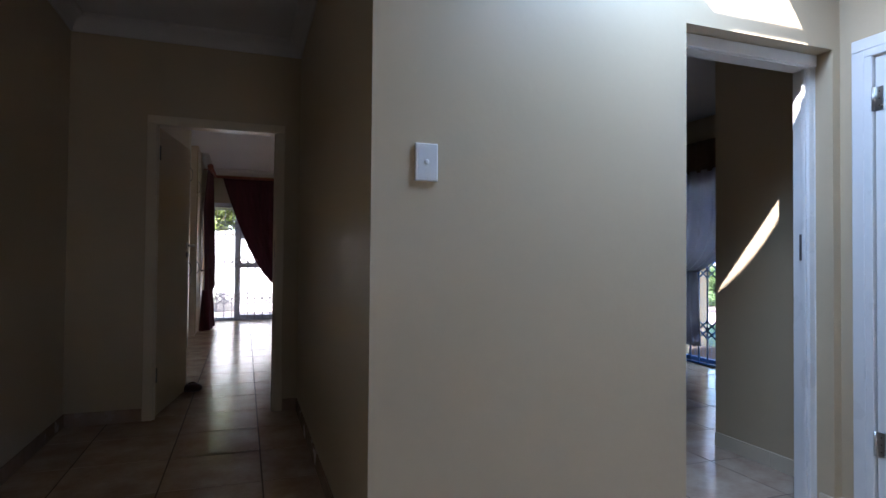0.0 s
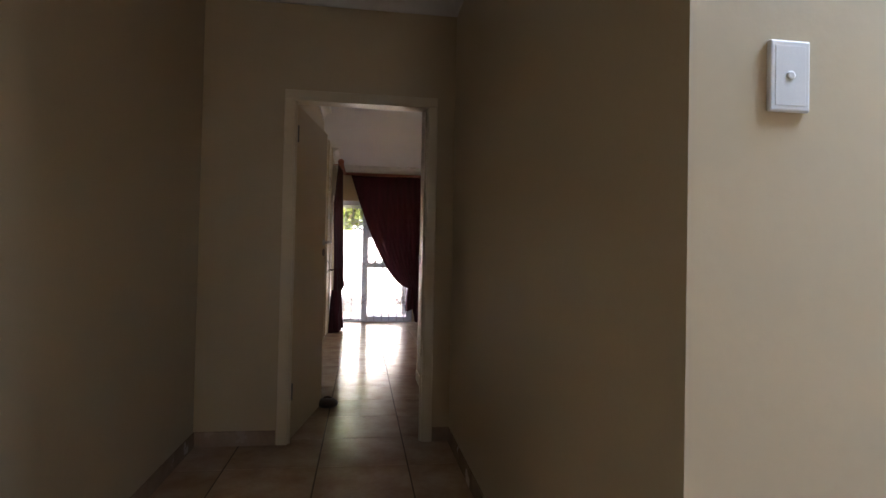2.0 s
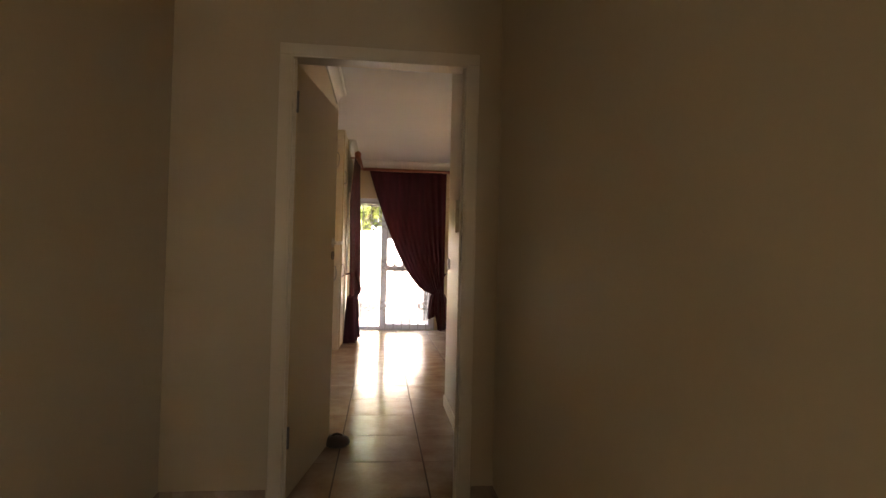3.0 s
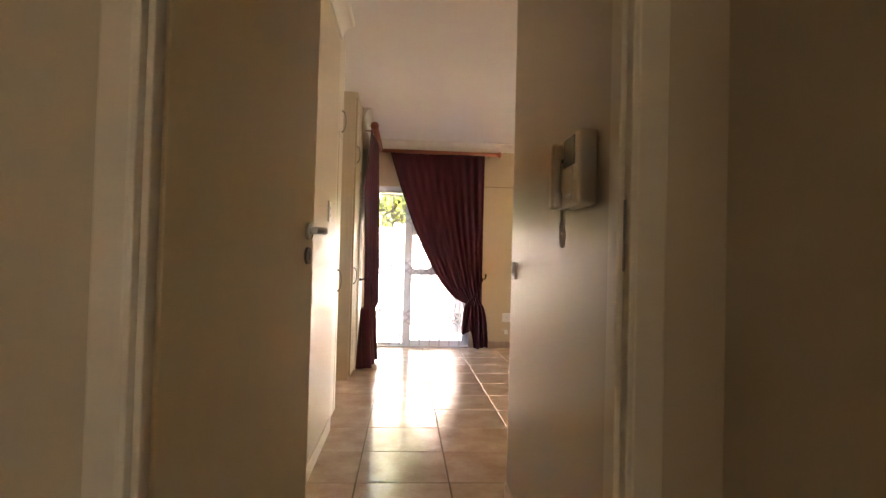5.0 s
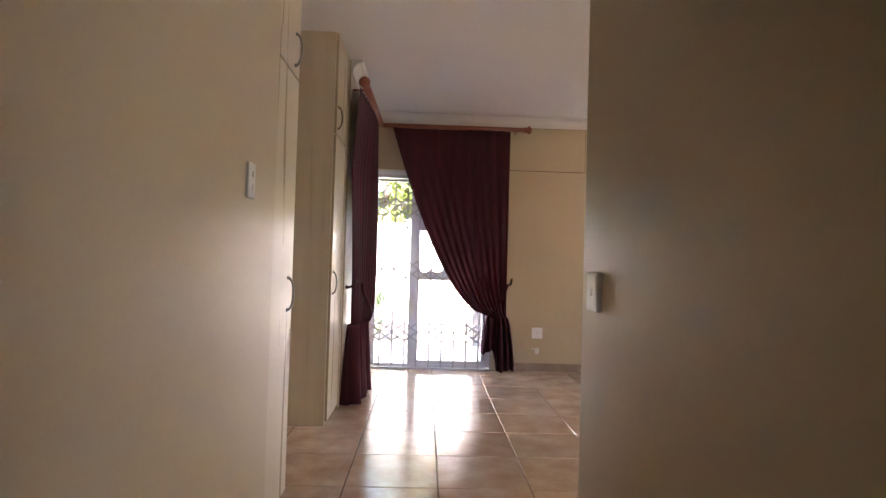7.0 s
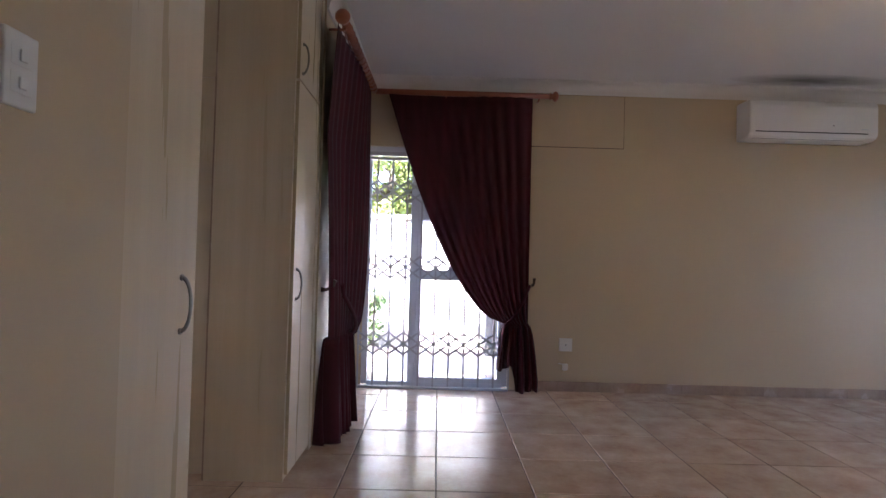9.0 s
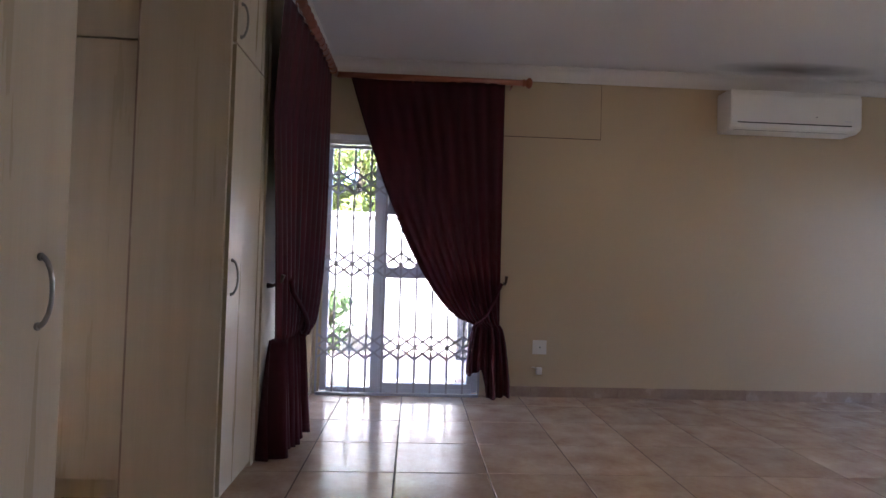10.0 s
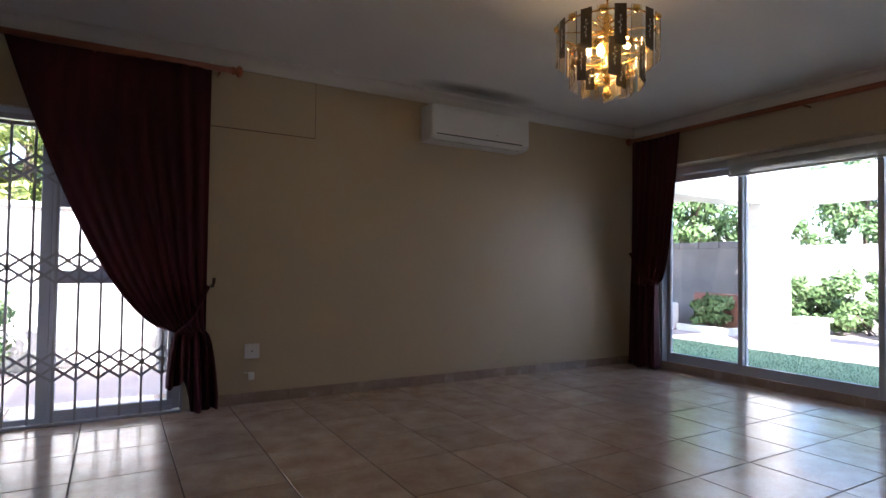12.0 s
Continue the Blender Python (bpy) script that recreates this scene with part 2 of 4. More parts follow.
wall("wall_corridor_west", [(CW - 0.15, CW, -7.0, -0.02, Z0, H)])
wall("wall_corridor_east", [(CE, CE + 0.13, -2.46, -0.02, Z0, H)])
window_wall("wall_hall_north", "x", CE, HALL_E + 0.6, HALL_N, -2.46, [(1.727, 2.535, Z0, 2.055)])
window_wall("wall_hall_east", "y", -7.0, HALL_N, HALL_E, HALL_E + 0.15, [(-3.56, -2.73, Z0, 2.03)])
window_wall("wall_hall_south", "x", CW - 0.15, HALL_E + 0.15, -7.15, -7.0, [(0.5, 1.3, 0.9, 2.1)])
wall("wall_side_passage", [(2.80, 2.92, -2.46, -1.70, Z0, H)])
wall("wall_side_room_south", [(2.92, 4.85, -1.82, -1.70, Z0, H)])
window_wall("wall_side_room_east", "y", -1.82, 1.55, 4.85, 5.05, [(-0.75, 0.95, Z0, 2.06)])
wall("wall_side_room_north", [(0.598, 4.85, 1.27, 1.545, Z0, H)])
wall("wall_side_room_west", [(0.60, 0.70, -2.46, 1.27, Z0, H)])

struct("ceiling", box(-2.5, 5.94, -2.54, 6.75, H, H + 0.15), CEIL, "flat white painted ceiling", "ceiling")
# hall ceiling with a round hole, out of view, added for the sun patch
bm = bmesh.new()
ring = [bm.verts.new((1.60 + 0.33 * math.cos(a), -3.03 + 0.33 * math.sin(a), H)) for a in (2 * math.pi * k / 32 for k in range(32))]
rect = [bm.verts.new(p) for p in ((CW - 0.15, -7.15, H), (HALL_E + 0.65, -7.15, H), (HALL_E + 0.65, -2.54, H), (CW - 0.15, -2.54, H))]
for loop in (ring, rect):
    for i in range(len(loop)):
        bm.edges.new((loop[i], loop[(i + 1) % len(loop)]))
bmesh.ops.triangle_fill(bm, use_beauty=True, edges=bm.edges[:])
ext = bmesh.ops.extrude_face_region(bm, geom=bm.faces[:])
bmesh.ops.translate(bm, vec=(0, 0, 0.15), verts=[v for v in ext["geom"] if isinstance(v, bmesh.types.BMVert)])
struct("ceiling_hall", bm, CEIL, "white ceiling with an added round hole that lets sun in", "ceiling")
# bars over the hole, added only to break the sun patch into streaks
bm = bmesh.new()
for k in range(4):
    y = -3.03 + (k - 1.5) * 0.15
    bx(bm, 1.24, 1.96, y - 0.012, y + 0.012, H + 0.152, H + 0.185, 0.003)
struct("roof_light_bars", bm, DARK_STEEL, "unseen bars added to stripe the sun through the ceiling hole", "roof light")
# eaves out of view, added to keep high sun off glass and lawn
struct("roof_eave_east", box(5.945, 6.44, -2.4, 7.15, 2.80, 2.95, 0.01), ROOFING, "unseen overhanging eave added to hold off the sun", "roof")
struct("roof_eave_north", box(-1.3, 5.94, 6.755, 7.15, 2.80, 2.95, 0.01), ROOFING, "unseen overhanging eave added to hold off the sun", "roof")
struct("roof_eave_west", box(-1.4, -0.81, 5.03, 6.75, 2.86, 2.95, 0.01), ROOFING, "unseen overhanging eave added to hold off the sun", "roof")

# coving: a stepped and hollowed plaster moulding under the ceiling
COVE = [(0, 0), (0, -0.105), (0.012, -0.105), (0.016, -0.092)] + [(0.016 + 0.064 * (1 - math.cos(a)), -0.092 + 0.07 * math.sin(a)) for a in (math.pi / 2 * k / 6 for k in range(1, 7))] + [(0.088, -0.016), (0.092, -0.001), (0.001, -0.001)]


def coving(a, b):
    return struct("trim_coving", extrude_profile(bmesh.new(), COVE[1:], (*a, H), (*b, H)), COVING, "white moulded plaster coving", "coving")


for a, b in [((CW, -0.1), (CW, -7)), ((CE, -0.1), (CW, -0.1)), ((CE, HALL_N), (CE, -0.1)),
             ((EAST, NORTH), (WEST, NORTH)), ((WEST, NORTH), (WEST, 4.86)), ((EAST, PASS_END), (EAST, NORTH)), ((PASS_E, PASS_END), (EAST, PASS_END)),
             ((WEST, 2.78), (WEST, -0.02)), ((PASS_E, -0.02), (PASS_E, PASS_END)), ((WEST, -0.02), (PASS_E, -0.02))]:
    coving(a, b)


# ---- doors and frames ----
def door_frame(name, x0, x1, top, y0, y1, m, label, mat=TRIM, face=0.05, proud=0.014, lining=0.035):
    """A pressed-steel frame lining an opening that runs along x, from the near face y0 to the far face y1."""
    bm = bmesh.new()
    for a, b in ((x0, x0 + lining), (x1 - lining, x1)):
        bx(bm, a, b, y0 - proud + 0.002, y1 + proud - 0.002, 0, top - lining, 0.003)
    bx(bm, x0, x1, y0 - proud + 0.002, y1 + proud - 0.002, top - lining, top, 0.003)
    for ya, yb in ((y0 - proud, y0 - 0.001), (y1 + 0.001, y1 + proud)):
        bx(bm, x0 - face, x0 + 0.004, ya, yb, 0, top - 0.004, 0.005)
        bx(bm, x1 - 0.004, x1 + face, ya, yb, 0, top - 0.004, 0.005)
        bx(bm, x0 - face, x1 + face, ya, yb, top - 0.004, top + face, 0.005)
    for a, b in ((x0 + lining, x0 + lining + 0.012), (x1 - lining - 0.012, x1 - lining)):
        bx(bm, a, b, y0 + 0.01, y1 - 0.05, 0, top - lining - 0.001, 0.003)
    ob = struct(name, bm, mat, label, "door frame")
    ob.matrix_basis = m
    return ob


frame_1 = door_frame("door_frame_1", -0.498, 0.310, 2.033, -0.10, -0.02, Matrix(), "cream painted pressed-steel door frame", lining=0.012)
for z in (0.29, 1.84):
    part("hinge_plate", box(-0.4862, -0.483, -0.068, -0.024, z - 0.05, z + 0.05, 0.001), DARK_STEEL, frame_1, "dull steel hinge")
part("strike_plate", box(0.2945, 0.2985, -0.092, -0.066, 1.12, 1.24, 0.001), DARK_STEEL, frame_1, "dull steel strike plate")
part("latch_hole", box(0.2930, 0.2947, -0.086, -0.072, 1.14, 1.185, 0.0), BLACK, frame_1)


def lever_handle(parent, y, z, sx):
    """A round rose with a turned-back lever, standing out towards sx in x."""
    bm = bmesh.new()
    tube(bm, [(0, y, z), (sx * 0.010, y, z)], 0.026, 20)
    tube(bm, [(sx * 0.008, y, z), (sx * 0.045, y, z), (sx * 0.056, y - 0.008, z), (sx * 0.060, y - 0.025, z), (sx * 0.060, y - 0.125, z - 0.004)], [0.010, 0.010, 0.0105, 0.011, 0.010], 12)
    h = part("door_handle", bm, STEEL, parent, "brushed steel lever handle")
    k = bmesh.new()
    tube(k, [(0, y, z - 0.075), (sx * 0.008, y, z - 0.075)], 0.026, 20)
    e = part("escutcheon", k, DARK_STEEL, parent, "round steel keyhole rose")
    part("keyhole", box(min(sx * 0.008, sx * 0.0086), max(sx * 0.008, sx * 0.0086), y - 0.005, y + 0.005, z - 0.087, z - 0.063), BLACK, e)
    return h


door = finish("door_1", box(-0.04, 0.0, 0.0, 0.813, 0.008, 2.018, 0.003), LEAF)
tagged(door, label="open flush wooden door in yellowish cream enamel", category="door", kind="structure")
lever_handle(door, 0.753, 1.21, 1)
lever_handle_back = bmesh.new()
tube(lever_handle_back, [(-0.04, 0.753, 1.21), (-0.085, 0.753, 1.21), (-0.10, 0.738, 1.21), (-0.10, 0.64, 1.207)], 0.010, 12)
part("door_handle", lever_handle_back, STEEL, door, "brushed steel lever handle")
for z in (0.29, 1.84):
    part("hinge", tube(bmesh.new(), [(0.004, -0.006, z - 0.05), (0.004, -0.006, z + 0.05)], 0.006, 10), DARK_STEEL, door)
door.matrix_basis = pose(-0.478, -0.022, 0, 0, 0, -8.8)

# doorway from the hall to the side room; its frame sits at the far face of a deep reveal
frame_2 = door_frame("door_frame_2", 1.729, 2.533, 2.03, -2.54, -2.462, Matrix(), "white painted door frame in a deep reveal", WHITE_ENAMEL, 0.0, 0.004)
bm = bmesh.new()
bx(bm, 1.729, 2.533, -2.555, -2.53, 2.0, 2.053, 0.004)
part("head_trim", bm, WHITE_ENAMEL, frame_2)
part("strike_plate", box(2.4935, 2.497, -2.525, -2.495, 1.12, 1.24, 0.001), DARK_STEEL, frame_2, "dull steel strike plate")

# closed door in the hall's side wall
m = pose(HALL_E, -2.625, 0, 0, 0, 90)
frame_3 = door_frame("door_frame_3", -0.93, -0.107, 2.02, -0.148, -0.002, m @ pose(0, 0, 0), "white painted door frame", WHITE_ENAMEL, 0.05, 0.014)
frame_3.matrix_basis = Matrix.Translation((HALL_E, 0, 0)) @ Matrix(((0, -1, 0, 0), (1, 0, 0, 0), (0, 0, 1, 0), (0, 0, 0, 1))) @ Matrix.Translation((-2.625, 0, 0))
door_2 = finish("door_2", box(HALL_E + 0.004, HALL_E + 0.044, -3.515, -2.772, 0.008, 1.98, 0.003), WHITE_ENAMEL)
tagged(door_2, label="closed white flush door with steel hinges", category="door", kind="structure")
for z in (0.36, 1.80):
    bm = bmesh.new()
    tube(bm, [(HALL_E - 0.004, -2.768, z - 0.05), (HALL_E - 0.004, -2.768, z + 0.05)], 0.007, 12)
    bx(bm, HALL_E + 0.0005, HALL_E + 0.0035, -2.805, -2.772, z - 0.05, z + 0.05, 0.001)
    hg = part("hinge", bm, STEEL, door_2, "steel butt hinge")
    for dz in (-0.03, 0.0, 0.03):
        part("screw", tube(bmesh.new(), [(HALL_E - 0.0005, -2.79, z + dz), (HALL_E + 0.001, -2.79, z + dz)], 0.0035, 8), DARK_STEEL, hg)

# ---- windows ----
# back door: aluminium frame with one upright and a cross rail
win1 = thing("window_1", (0.16, 6.50, 0), "silver aluminium glazed garden door behind a gate", "window")
tagged(win1, kind="structure")
bm = bmesh.new()
for b in ((-0.478, -0.43, 0.02, 2.096), (0.75, 0.798, 0.02, 2.096)):
    bx(bm, b[0], b[1], 6.47, 6.53, b[2], b[3], 0.004)
bx(bm, -0.43, 0.75, 6.47, 6.53, 2.03, 2.096, 0.004)
bx(bm, -0.43, 0.75, 6.47, 6.53, -0.005, 0.045, 0.004)
part("window_frame", bm, ALU, win1)
bm = bmesh.new()
bx(bm, -0.077, -0.012, 6.465, 6.535, 0.045, 2.03, 0.004)
bx(bm, -0.012, 0.028, 6.468, 6.53, 0.045, 2.03, 0.004)
bx(bm, 0.028, 0.75, 6.468, 6.53, 0.935, 1.022, 0.004)
bx(bm, 0.028, 0.75, 6.468, 6.53, 0.045, 0.085, 0.004)
bx(bm, 0.028, 0.75, 6.468, 6.53, 1.455, 1.535, 0.004)
bx(bm, 0.71, 0.75, 6.469, 6.529, 0.085, 0.935, 0.004)
part("mullion", bm, ALU, win1)
part("infill_panel", box(0.030, 0.748, 6.490, 6.506, 1.536, 2.029), ALU, win1, "plain aluminium infill panel")
for a, b, c, d in ((-0.43, -0.077, 0.045, 2.03), (0.028, 0.71, 0.085, 0.935), (0.028, 0.75, 1.022, 1.455)):
    panes_open(part("pane", box(a, b, 6.497, 6.502, c, d), GLASS, win1))

# side window beside the back door
win2 = thing("window_2", (-0.70, 5.73, 0), "full-height aluminium side window behind a curtain", "window")
tagged(win2, kind="structure")
bm = bmesh.new()
for a, b in ((5.302, 5.35), (5.80, 5.86), (6.31, 6.358)):
    bx(bm, -0.73, -0.67, a, b, 0.0, 2.056, 0.004)
bx(bm, -0.73, -0.67, 5.35, 6.31, 2.0, 2.056, 0.004)
bx(bm, -0.73, -0.67, 5.35, 6.31, 0.0, 0.05, 0.004)
part("window_frame", bm, ALU, win2)
for a, b in ((5.35, 5.80), (5.86, 6.31)):
    panes_open(part("pane", box(-0.702, -0.698, a, b, 0.05, 2.0), GLASS, win2))

# wide sliding door to the patio
win3 = thing("window_3", (5.87, 4.5, 0), "wide silver aluminium sliding patio door", "window")
tagged(win3, kind="structure")
bm = bmesh.new()
bx(bm, 5.79, 5.93, 2.752, 6.258, 2.145, 2.218, 0.004)
bx(bm, 5.79, 5.93, 2.752, 6.258, -0.004, 0.028, 0.004)
bx(bm, 5.79, 5.93, 6.21, 6.258, 0.028, 2.145, 0.004)
bx(bm, 5.79, 5.93, 2.752, 2.80, 0.028, 2.145, 0.004)
part("window_frame", bm, ALU, win3)
for x, a, b in ((5.895, 5.265, 6.21), (5.845, 4.055, 5.325), (5.895, 2.80, 4.105)):
    bm = bmesh.new()
    for u, v in ((a, a + 0.05), (b - 0.05, b)):
        bx(bm, x - 0.02, x + 0.02, u, v, 0.03, 2.14, 0.004)
    bx(bm, x - 0.02, x + 0.02, a + 0.05, b - 0.05, 2.08, 2.14, 0.004)
    bx(bm, x - 0.02, x + 0.02, a + 0.05, b - 0.05, 0.03, 0.135, 0.004)
    s = part("sash", bm, ALU, win3)
    panes_open(part("pane", box(x - 0.003, x + 0.002, a + 0.05, b - 0.05, 0.135, 2.08), GLASS, s))

# blind drawn up under the head of the sliding door
blind = thing("venetian_blind", (5.76, 4.7, 2.1), "raised white venetian blind under the door head", "blind")
part("headrail", box(5.735, 5.785, 3.95, 5.38, 2.155, 2.215, 0.004), PLASTIC, blind)
for i in range(11):
    part("slat", box(5.738, 5.782, 3.96, 5.37, 2.058 + i * 0.0088, 2.0606 + i * 0.0088), PLASTIC, blind)
part("bottom_rail", box(5.736, 5.784, 3.955, 5.375, 2.032, 2.052, 0.003), PLASTIC, blind)
for y in (4.15, 5.18):
    part("ladder_cord", tube(bmesh.new(), [(5.737, y, 2.05), (5.737, y, 2.16)], 0.002, 6), PLASTIC, blind)


def small_window(name, cx, cy, along, width, z0, z1, label, material, thick=0.06):
    w = thing(name, (cx, cy, z0), label, "window")
    tagged(w, kind="structure")
    def place(u0, u1, a, b, t):
        return (cx - t, cx + t, cy + u0, cy + u1, a, b) if along == "y" else (cx + u0, cx + u1, cy - t, cy + t, a, b)
    h = width / 2 - 0.002
    bm = bmesh.new()
    for u in (-h, -0.02, h - 0.04):
        bx(bm, *place(u, u + 0.04, z0 + 0.002, z1 - 0.002, thick / 2), 0.003)
    for z in (z0 + 0.002, z1 - 0.042):
        bx(bm, *place(-h + 0.04, -0.02, z, z + 0.04, thick / 2), 0.003)
        bx(bm, *place(0.02, h - 0.04, z, z + 0.04, thick / 2), 0.003)
    part("window_frame", bm, material, w)
    for u0, u1 in ((-h + 0.04, -0.02), (0.02, h - 0.04)):
        panes_open(part("pane", box(*place(u0, u1, z0 + 0.042, z1 - 0.042, 0.002)), GLASS, w))
    return w


# out of view, added so that daylight reaches the alcove doors
small_window("unseen_window_4", -2.38, 3.625, "y", 0.42, 1.4, 2.1, "unseen window added to light the alcove", ALU)
# behind the camera, added to let daylight into hall and corridor
small_window("unseen_window_5", 0.9, -7.07, "x", 0.8, 0.9, 2.1, "unseen window added to light the hall", ALU)
small_window("window_6", 4.95, 0.10, "y", 1.70, 0.0, 2.06, "blue steel framed glazed side room door", BLUE_FRAME)


# ---- sliding security gates ----
def security_gate(m, x0, x1, material, label, heights=((0.29, 0.48), (0.945, 1.14), (1.60, 1.785)), top=2.035, pitch=0.119):
    g = thing("security_gate", (0, 0, 0), label, "security gate")
    n = int((x1 - x0) / pitch)
    pitch = (x1 - x0) / n
    tb = bmesh.new()
    bx(tb, x0, x1, -0.022, 0.022, top - 0.035, top, 0.003)
    bx(tb, x0, x1, -0.016, 0.016, top - 0.07, top - 0.045, 0.003)
    part("top_track", tb, material, g)
    part("bottom_track", box(x0, x1, -0.02, 0.02, 0.0, 0.02, 0.003), material, g)
    bar = None
    for i in range(n + 1):
        x = x0 + i * pitch
        if bar is None:
            bar = part("bar", box(-0.0078, 0.0078, -0.006, 0.006, 0.02, top - 0.05, 0.001, 1), material, g)
            o = bar
        else:
            o = bar.copy()
            scene.collection.objects.link(o)
        o.location = (x, 0, 0)
    link = {}
    for i in range(n):
        for z0, z1 in heights:
            mid = (z0 + z1) / 2
            for a, b in ((z0, mid), (mid, z1)):
                for sgn in (1, -1):
                    key = (round(b - a, 4), sgn)
                    if key not in link:
                        h = (b - a) / 2
                        bm = bmesh.new()
                        ang = math.atan2(2 * h * sgn, pitch)
                        ln = math.hypot(2 * h, pitch) / 2 + 0.006
                        bx(bm, -ln, ln, -0.002, 0.002, -0.0085, 0.0085)
                        bmesh.ops.rotate(bm, cent=(0, 0, 0), matrix=Matrix.Rotation(-ang, 3, "Y"), verts=bm.verts)
                        o = part("link", bm, material, g)
                        link[key] = o
                    else:
                        o = link[key].copy()
                        scene.collection.objects.link(o)
                    o.location = (x0 + (i + 0.5) * pitch, 0.0085 * sgn, (a + b) / 2)
    g.matrix_basis = m
    return g


security_gate(pose(0, 6.405, 0), -0.50, 0.80, GATE, "closed white steel trellis security gate across the garden door")
security_gate(pose(4.80, 0.10, 0, 0, 0, 90), -0.80, 0.80, BLUE_FRAME, "closed blue steel trellis security gate in the side room")


# ---- curtains ----
def cloth(name, rows, cols, place, parent, material, thick=0.004):
    bm = bmesh.new()
    grid = [[bm.verts.new(place(i / cols, j / rows)) for i in range(cols + 1)] for j in range(rows + 1)]
    for j in range(rows):
        for i in range(cols):
            f = bm.faces.new((grid[j][i], grid[j][i + 1], grid[j + 1][i + 1], grid[j + 1][i]))
            f.smooth = True
    ob = part(name, bm, material, parent)
    mod = ob.modifiers.new("thickness", "SOLIDIFY")
    mod.thickness = thick
    return ob


def drape(name_at, label, along, out, u_far, u_tied, top, tie, sweep, seed, spread=0.30, pinch=0.18, deep=1.0, folds=11, group="maroon curtains", base=0.012, hem=0.21, top_shift=0.0, rise=0.0, lean=0.0):
    """A curtain hung from u_far to u_tied along a direction and swept back to u_tied at the height tie. along and out: unit directions."""
    rnd = random.Random(seed)
    ph = [rnd.uniform(0, 6.28) for _ in range(6)]
    A, O = Vector(along), Vector(out)
    at = Vector(name_at)
    c = thing("curtain", at, label, "curtain", group)
    sgn = 1 if u_tied > u_far else -1
    width = abs(u_tied - u_far)

    def upper(s, v):
        z = top + (tie - top) * v
        f = 1 - max(0.0, (z - tie) / (top - tie)) ** (1 / sweep)
        left = f * (width - pinch)
        w = width - left
        u = u_far + sgn * (left + w * s) + top_shift * (1 - v) * s
        amp = (0.0045 + 0.012 * v) * (1 - 0.45 * math.sin(4 * s + ph[0])) * deep
        o = amp * math.sin(folds * 2 * math.pi * s + 0.5 * math.sin(5 * s + ph[1])) + 0.012 * math.sin(7 * s + 3 * v + ph[2])
        zz = z - 0.03 * math.sin(math.pi * s) * v + rise * (1 - s) * (1 - v)
        return at + A * u + O * (o + 0.03 * v + lean * s * min(1.0, 3 * v)) + Vector((0, 0, zz))

    def lower(s, v):
        w = pinch + (spread - pinch) * math.sqrt(min(1, v * 1.2))
        u = u_tied - sgn * (pinch * 1.0) + sgn * (w * s - (w - pinch) * 0.35)
        k = min(1.0, max(0.0, (s - 0.34) / 0.14))
        end = hem + (base - hem) * k * k * (3 - 2 * k)
        end += 0.02 * math.sin(12 * s + ph[3])
        z = tie + (max(end, 0.008) - tie) * v
        amp = (0.026 + 0.026 * v) * deep
        o = amp * math.sin(6 * 2 * math.pi * s + ph[4] + 0.6 * v + 1.2 * math.sin(4 * s + ph[0])) + 0.012 * math.sin(23 * s + ph[5]) + 0.03 + lean * (0.3 + 0.7 * s)
        return at + A * u + O * o + Vector((0, 0, z))

    cloth("drop", 40, folds * 8, upper, c, CURTAIN)
    cloth("skirt", 18, 64, lower, c, CURTAIN)
    t = bmesh.new()
    u0 = u_tied - sgn * pinch
    tube(t, [at + A * (u0 + sgn * (k / 8) * (pinch + 0.012)) + O * (0.03 + 0.055 * math.sin(math.pi * min(1, k / 7))) + Vector((0, 0, tie + 0.33 * (k / 8) ** 1.6)) for k in range(9)], 0.014, 8)
    part("tieback", t, CURTAIN, c, "maroon cloth tieback")
    return c


def curtain_pole(a, b, finials, label):
    a, b = Vector(a), Vector(b)
    p = thing("curtain_pole", a, label, "curtain pole")
    part("pole", tube(bmesh.new(), [a, b], 0.025, 16), ROD, p)
    d = (b - a).normalized()
    for end, way in finials:
        e = a if end == 0 else b
        bm = bmesh.new()
        lathe(bm, [(0.025, -0.005), (0.031, 0.0), (0.031, 0.012), (0.020, 0.018)] + [(0.020 + 0.024 * math.sin(math.pi * k / 8), 0.02 + 0.058 * k / 8) for k in range(1, 8)] + [(0.004, 0.08)], seg=18)
        bmesh.ops.transform(bm, matrix=Matrix.Translation(e) @ (d * way).to_track_quat("Z", "Y").to_matrix().to_4x4(), verts=bm.verts)
        part("finial", bm, ROD, p, "turned wooden ball finial")
    return p


def pole_rings(p, a, b, n, out):
    a, b = Vector(a), Vector(b)
    d = (b - a).normalized()
    for i in range(n):
        c = a + (b - a) * ((i + 0.5) / n)
        bm = bmesh.new()
        up = Vector((0, 0, 1))
        side = d.cross(up)
        tube(bm, [c + (side * math.cos(t) + up * math.sin(t)) * 0.031 + Vector((0, 0, -0.004)) for t in (2 * math.pi * k / 12 for k in range(13))], 0.0035, 6, False)
        part("ring", bm, ROD, p)


def pole_brackets(p, places, wall_dir):
    for c in places:
        c = Vector(c)
        bm = bmesh.new()
        tube(bm, [c + Vector((0, 0, -0.018)), c + Vector((0, 0, -0.03)), c + Vector(wall_dir) * 0.1 + Vector((0, 0, -0.03))], 0.008, 8)
        part("bracket", bm, ROD, p)


p = curtain_pole((-0.40, 6.345, 2.545), (1.09, 6.345, 2.545), [(1, 1)], "red-brown wooden curtain pole over the garden door")
pole_brackets(p, [(0.2, 6.345, 2.545), (1.0, 6.345, 2.545)], (0, 1, 0))
